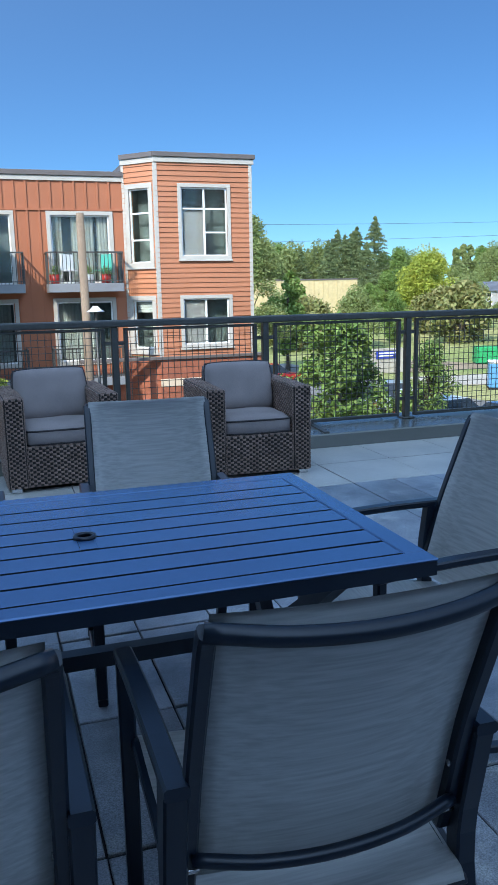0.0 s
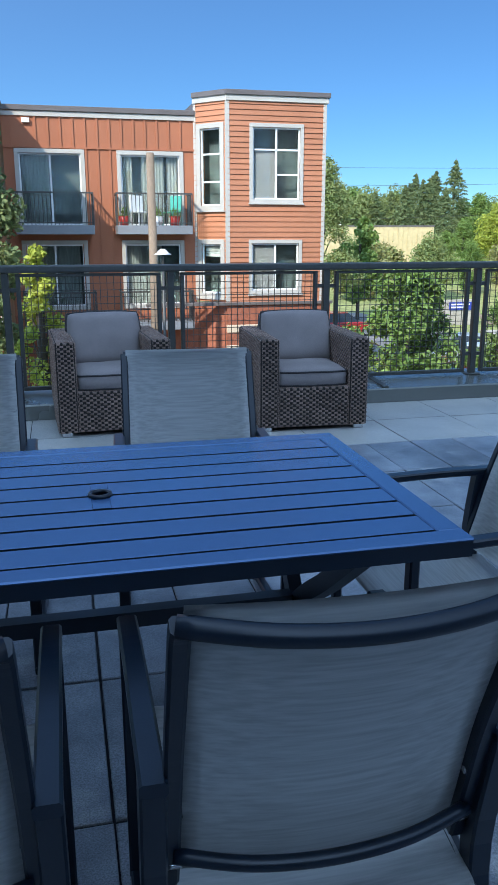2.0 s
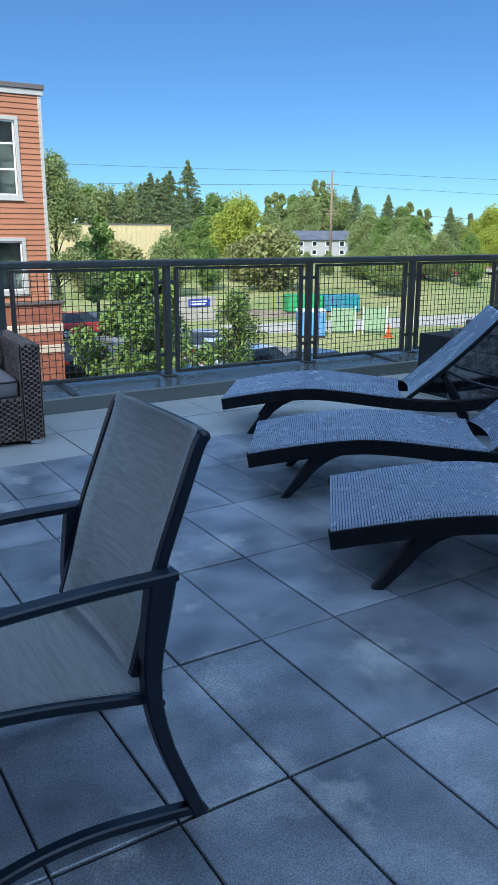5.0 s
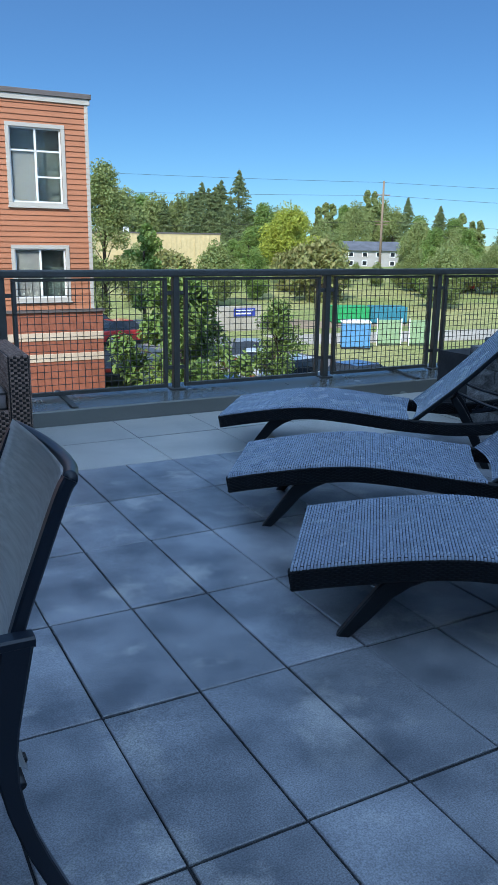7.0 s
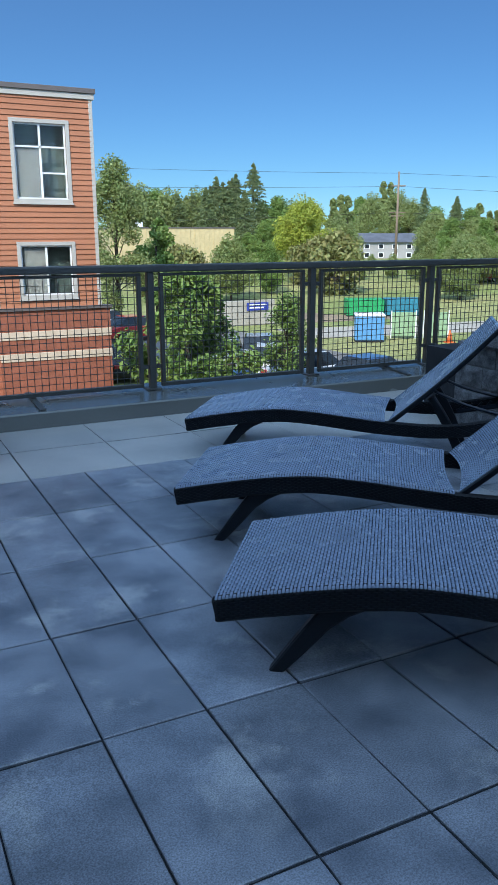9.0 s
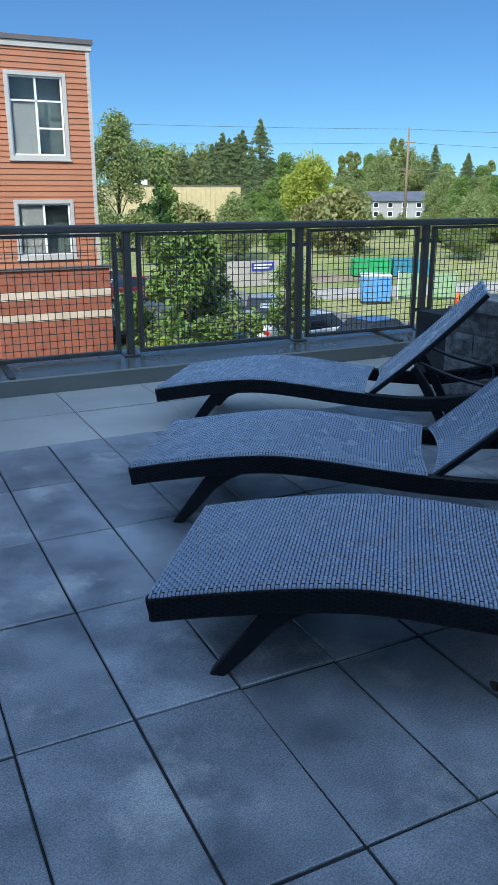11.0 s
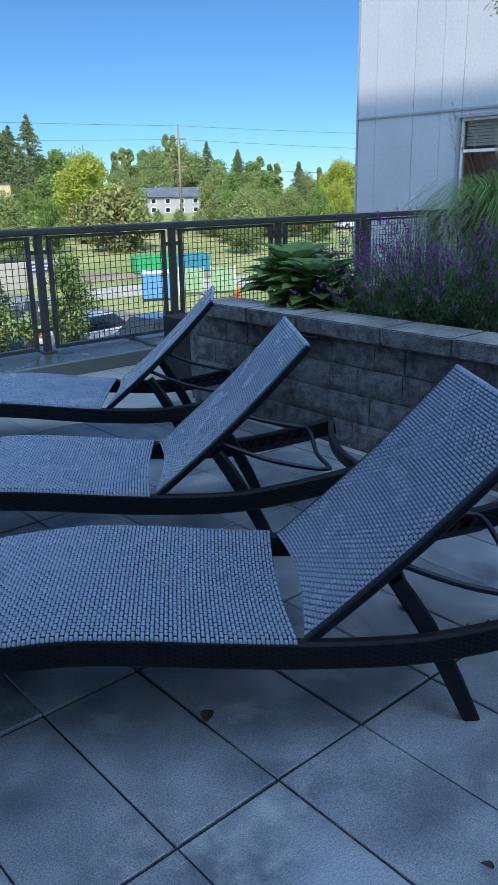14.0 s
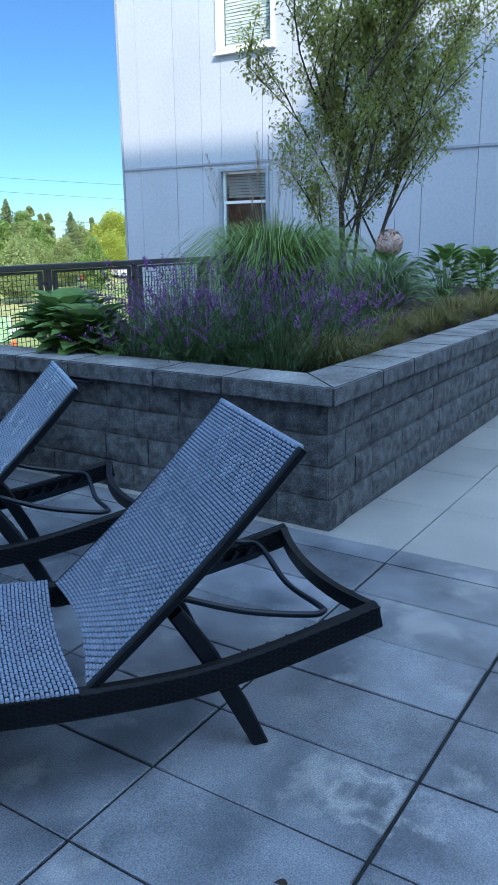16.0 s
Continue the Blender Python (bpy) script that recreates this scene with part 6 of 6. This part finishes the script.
def plant(kind, bearing, dist, top):
    """A copy of one of the woods' trees at a bearing (degrees right of +y), its top at an elevation angle (degrees)."""
    x, y = 1.5 + dist * math.sin(radians(bearing)), 0.5 + dist * math.cos(radians(bearing))
    z = ground_z(x, y)
    src = woods[kind]
    h = (8.5, 9.5, 9.0, 4.5, 14.0, 13.0, 12.0)[kind]
    s = max(0.25, (1.31 + dist * math.tan(radians(top)) - z) / h)
    ob = copy_thing(src, Matrix.Identity(4))
    w = min(s, 1.25) if kind < 4 else s ** 0.8
    ob.matrix_basis = pose(x, y, z, 0, 0, rnd.uniform(0, 360)) @ Matrix.Diagonal((w, w, s, 1))


# the skyline, bearing by bearing
for row in ((0, 19.0, 118, 3.08), (1, 20.1, 132, 2.93), (0, 21.2, 123, 2.79), (5, 22.3, 137, 2.83), (0, 23.2, 128, 2.83), (5, 23.7, 119, 3.39), (4, 24.4, 133, 4.14), (4, 25.3, 124, 3.84), (4, 25.8, 138, 4.29), (4, 27.0, 129, 4.99), (4, 26.4, 120, 3.21), (4, 24.0, 127, 3.5), (4, 24.9, 121, 3.75), (4, 25.55, 131, 4.0), (5, 22.8, 126, 3.0), (5, 21.7, 121, 2.95), (1, 27.7, 134, 2.07), (1, 28.8, 125, 2.45), (0, 29.8, 139, 2.06), (6, 33.1, 130, 2.8), (6, 32.6, 121, 2.54), (6, 33.6, 135, 2.72), (1, 34.5, 192, 2.42), (6, 36.0, 206, 3.63), (6, 36.5, 197, 3.55)):
    plant(*row)
for row in ((0, 35.3, 188, 2.52), (0, 37.0, 202, 2.77), (0, 37.9, 193, 2.2), (5, 38.8, 184, 3.23), (1, 39.7, 132, 1.74), (5, 41.0, 123, 2.68), (6, 42.5, 137, 2.15), (6, 43.2, 128, 1.63), (1, 42.0, 119, 1.61)):
    plant(*row)
for row in ((2, 30.6, 96, 2.18), (2, 31.2, 110, 1.87), (1, 27.7, 101, 0.73), (0, 32.6, 115, 0.91), (0, 33.6, 106, 0.72), (1, 32.6, 97, -0.05), (0, 39.6, 111, 1.26), (1, 40.7, 102, 0.99), (0, 42.0, 116, 0.87), (1, 43.0, 107, 0.97), (0, 38.3, 98, -1.35), (1, 38.8, 112, -1.55), (0, 35.4, 103, -1.35), (1, 26.6, 117, 0.15)):
    plant(*row)
for row in ((3, 21.0, 74, -0.65), (3, 31.6, 88, -0.24), (3, 33.0, 79, 0.03), (0, 34.6, 93, -1.35), (3, 22.2, 84, -0.81), (0, 25.4, 75, -0.23), (3, 30.2, 89, -0.82), (1, 28.2, 80, -0.63), (0, 39.3, 94, -1.35), (1, 40.4, 85, -0.25), (0, 41.6, 76, -0.44), (0, 42.7, 90, -0.25), (0, 19.8, 81, -0.41), (1, 33.8, 95, -1.55)):
    plant(*row)
for row in ((5, 38.5, 110, -1.55), (0, 39.7, 124, 1.28), (5, 40.9, 115, 2.3), (6, 42.3, 129, 1.81), (6, 43.7, 120, 1.68), (5, 45.2, 111, 1.84), (6, 46.6, 125, 1.38), (0, 45.6, 116, 0.83), (0, 43.2, 130, 0.86), (2, 47.2, 121, 0.8), (2, 48.0, 112, 1.54), (0, 48.7, 126, 1.34), (1, 41.6, 117, 0.88), (2, 49.5, 131, 1.14), (0, 50.3, 122, 1.32)):
    plant(*row)
for row in ((0, 41.6, 84, -0.06), (1, 43.2, 98, -0.27), (0, 44.8, 89, -0.18), (1, 40.4, 103, -0.12), (0, 38.5, 94, -1.35), (1, 46.7, 85, -0.14), (2, 47.9, 99, 0.22), (0, 39.6, 90, -0.41), (0, 42.7, 104, -1.03), (0, 36.9, 95, -1.35)):
    plant(*row)
for ob in woods:
    for o in (*ob.children_recursive, ob):
        bpy.data.objects.remove(o)

# ---- pavers, piece by piece ----
def stain(material, centre, radius, inner, strength, tone):
    """A ragged ring of pale lime bloom on the pavers."""
    t = material.node_tree
    n, l = t.nodes, t.links
    hsv = next(q for q in n if q.bl_idname == "ShaderNodeHueSaturation")
    src = hsv.inputs["Color"].links[0].from_socket
    geo = n.new("ShaderNodeNewGeometry")
    wob = n.new("ShaderNodeTexNoise")
    wob.inputs["Scale"].default_value, wob.inputs["Detail"].default_value = 10, 7
    l.new(geo.outputs["Position"], wob.inputs["Vector"])
    dist = n.new("ShaderNodeVectorMath")
    dist.operation = "DISTANCE"
    dist.inputs[1].default_value = (*centre, 0)
    l.new(geo.outputs["Position"], dist.inputs[0])
    ad = n.new("ShaderNodeMath")
    ad.operation = "MULTIPLY_ADD"
    l.new(wob.outputs["Fac"], ad.inputs[0])
    ad.inputs[1].default_value = radius * 2.6
    l.new(dist.outputs["Value"], ad.inputs[2])
    ramp = n.new("ShaderNodeValToRGB")
    off = radius * 1.3
    el = ramp.color_ramp.elements
    scale = n.new("ShaderNodeMath")
    scale.operation = "MULTIPLY"
    scale.inputs[1].default_value = 0.5 / (radius + off)
    l.new(ad.outputs[0], scale.inputs[0])
    l.new(scale.outputs[0], ramp.inputs[0])
    el[0].position, el[0].color = (inner + off) * 0.5 / (radius + off), (0, 0, 0, 1) if inner else (strength,) * 3 + (1,)
    el[1].position, el[1].color = 0.5, (0, 0, 0, 1)
    if inner:
        mid = el.new((inner * 0.45 + radius * 0.55 + off) * 0.5 / (radius + off))
        mid.color = (strength, strength, strength, 1)
    mix = n.new("ShaderNodeMix")
    mix.data_type = "RGBA"
    l.new(ramp.outputs[0], mix.inputs["Factor"])
    l.new(src, mix.inputs["A"])
    mix.inputs["B"].default_value = (*tone, 1)
    l.new(mix.outputs["Result"], hsv.inputs["Color"])


stain(M["paver"], (3.85, 1.30), 0.115, 0.045, 0.5, (0.46, 0.46, 0.45))
stain(M["paver"], (4.09, 1.64), 0.075, 0.0, 0.4, (0.42, 0.41, 0.38))
stain(M["paver"], (2.36, 2.04), 0.13, 0.0, 0.4, (0.38, 0.38, 0.37))
floor_ob = bpy.data.objects["floor"]
pm_field = mesh_of(paver_mesh(), "paver", M["paver"])
pm_wide = mesh_of(paver_mesh(2 * P - 0.006, Q - 0.006), "paver", M["paver_light"])
rnd = random.Random(5)
EDGE_X, EDGE_Y = 17.5 * P, 8 * Q
rest, rest_wide = [], []


def lay(x, y, w, d, near, wide):
    if near:
        ob = new("paver", pm_wide if wide else pm_field)
        ob.parent = floor_ob
        ob.matrix_local = pose(x + rnd.uniform(-0.0012, 0.0012), y + rnd.uniform(-0.0012, 0.0012), rnd.uniform(-0.0015, 0.0015), rnd.uniform(-0.18, 0.18), rnd.uniform(-0.18, 0.18), rnd.uniform(-0.2, 0.2))
    else:
        (rest_wide if wide else rest).append((x - w / 2 + 0.003, x + w / 2 - 0.003, y - d / 2 + 0.003, y + d / 2 - 0.003, -0.028, rnd.uniform(-0.0015, 0.0015)))


for j in range(-5, 8):
    y = (j + 0.5) * Q
    for i in range(-13, 17):
        lay((i + 0.5) * P, y, P, Q, i >= -2 and j >= 0, False)
    rest.append((17 * P + 0.003, EDGE_X - 0.003, y - Q / 2 + 0.003, y + Q / 2 - 0.003, -0.028, 0))
    for i in range(0, 16):
        lay(EDGE_X + (2 * i + 1) * P, y, 2 * P, Q, i < 4 and j >= 0, True)
for j in (8, 9):
    y = (j + 0.5) * Q
    if j == 9:
        y = (9 * Q + 6.05) / 2
    for i in range(-6, 25):
        lay((2 * i + 1) * P, y, 2 * P, Q if j == 8 else 6.05 - 9 * Q, j == 8 and -1 <= i < 9, True)
for nm, cells, mm in (("paver_rest", rest, M["paver"]), ("paver_rest", rest_wide, M["paver_light"])):
    me = joined(nm, cells, lambda c: cuboid(*c))
    me.materials.append(mm)
    ob = new(nm, me)
    ob.parent = floor_ob
    tagged(ob, kind="stuff")
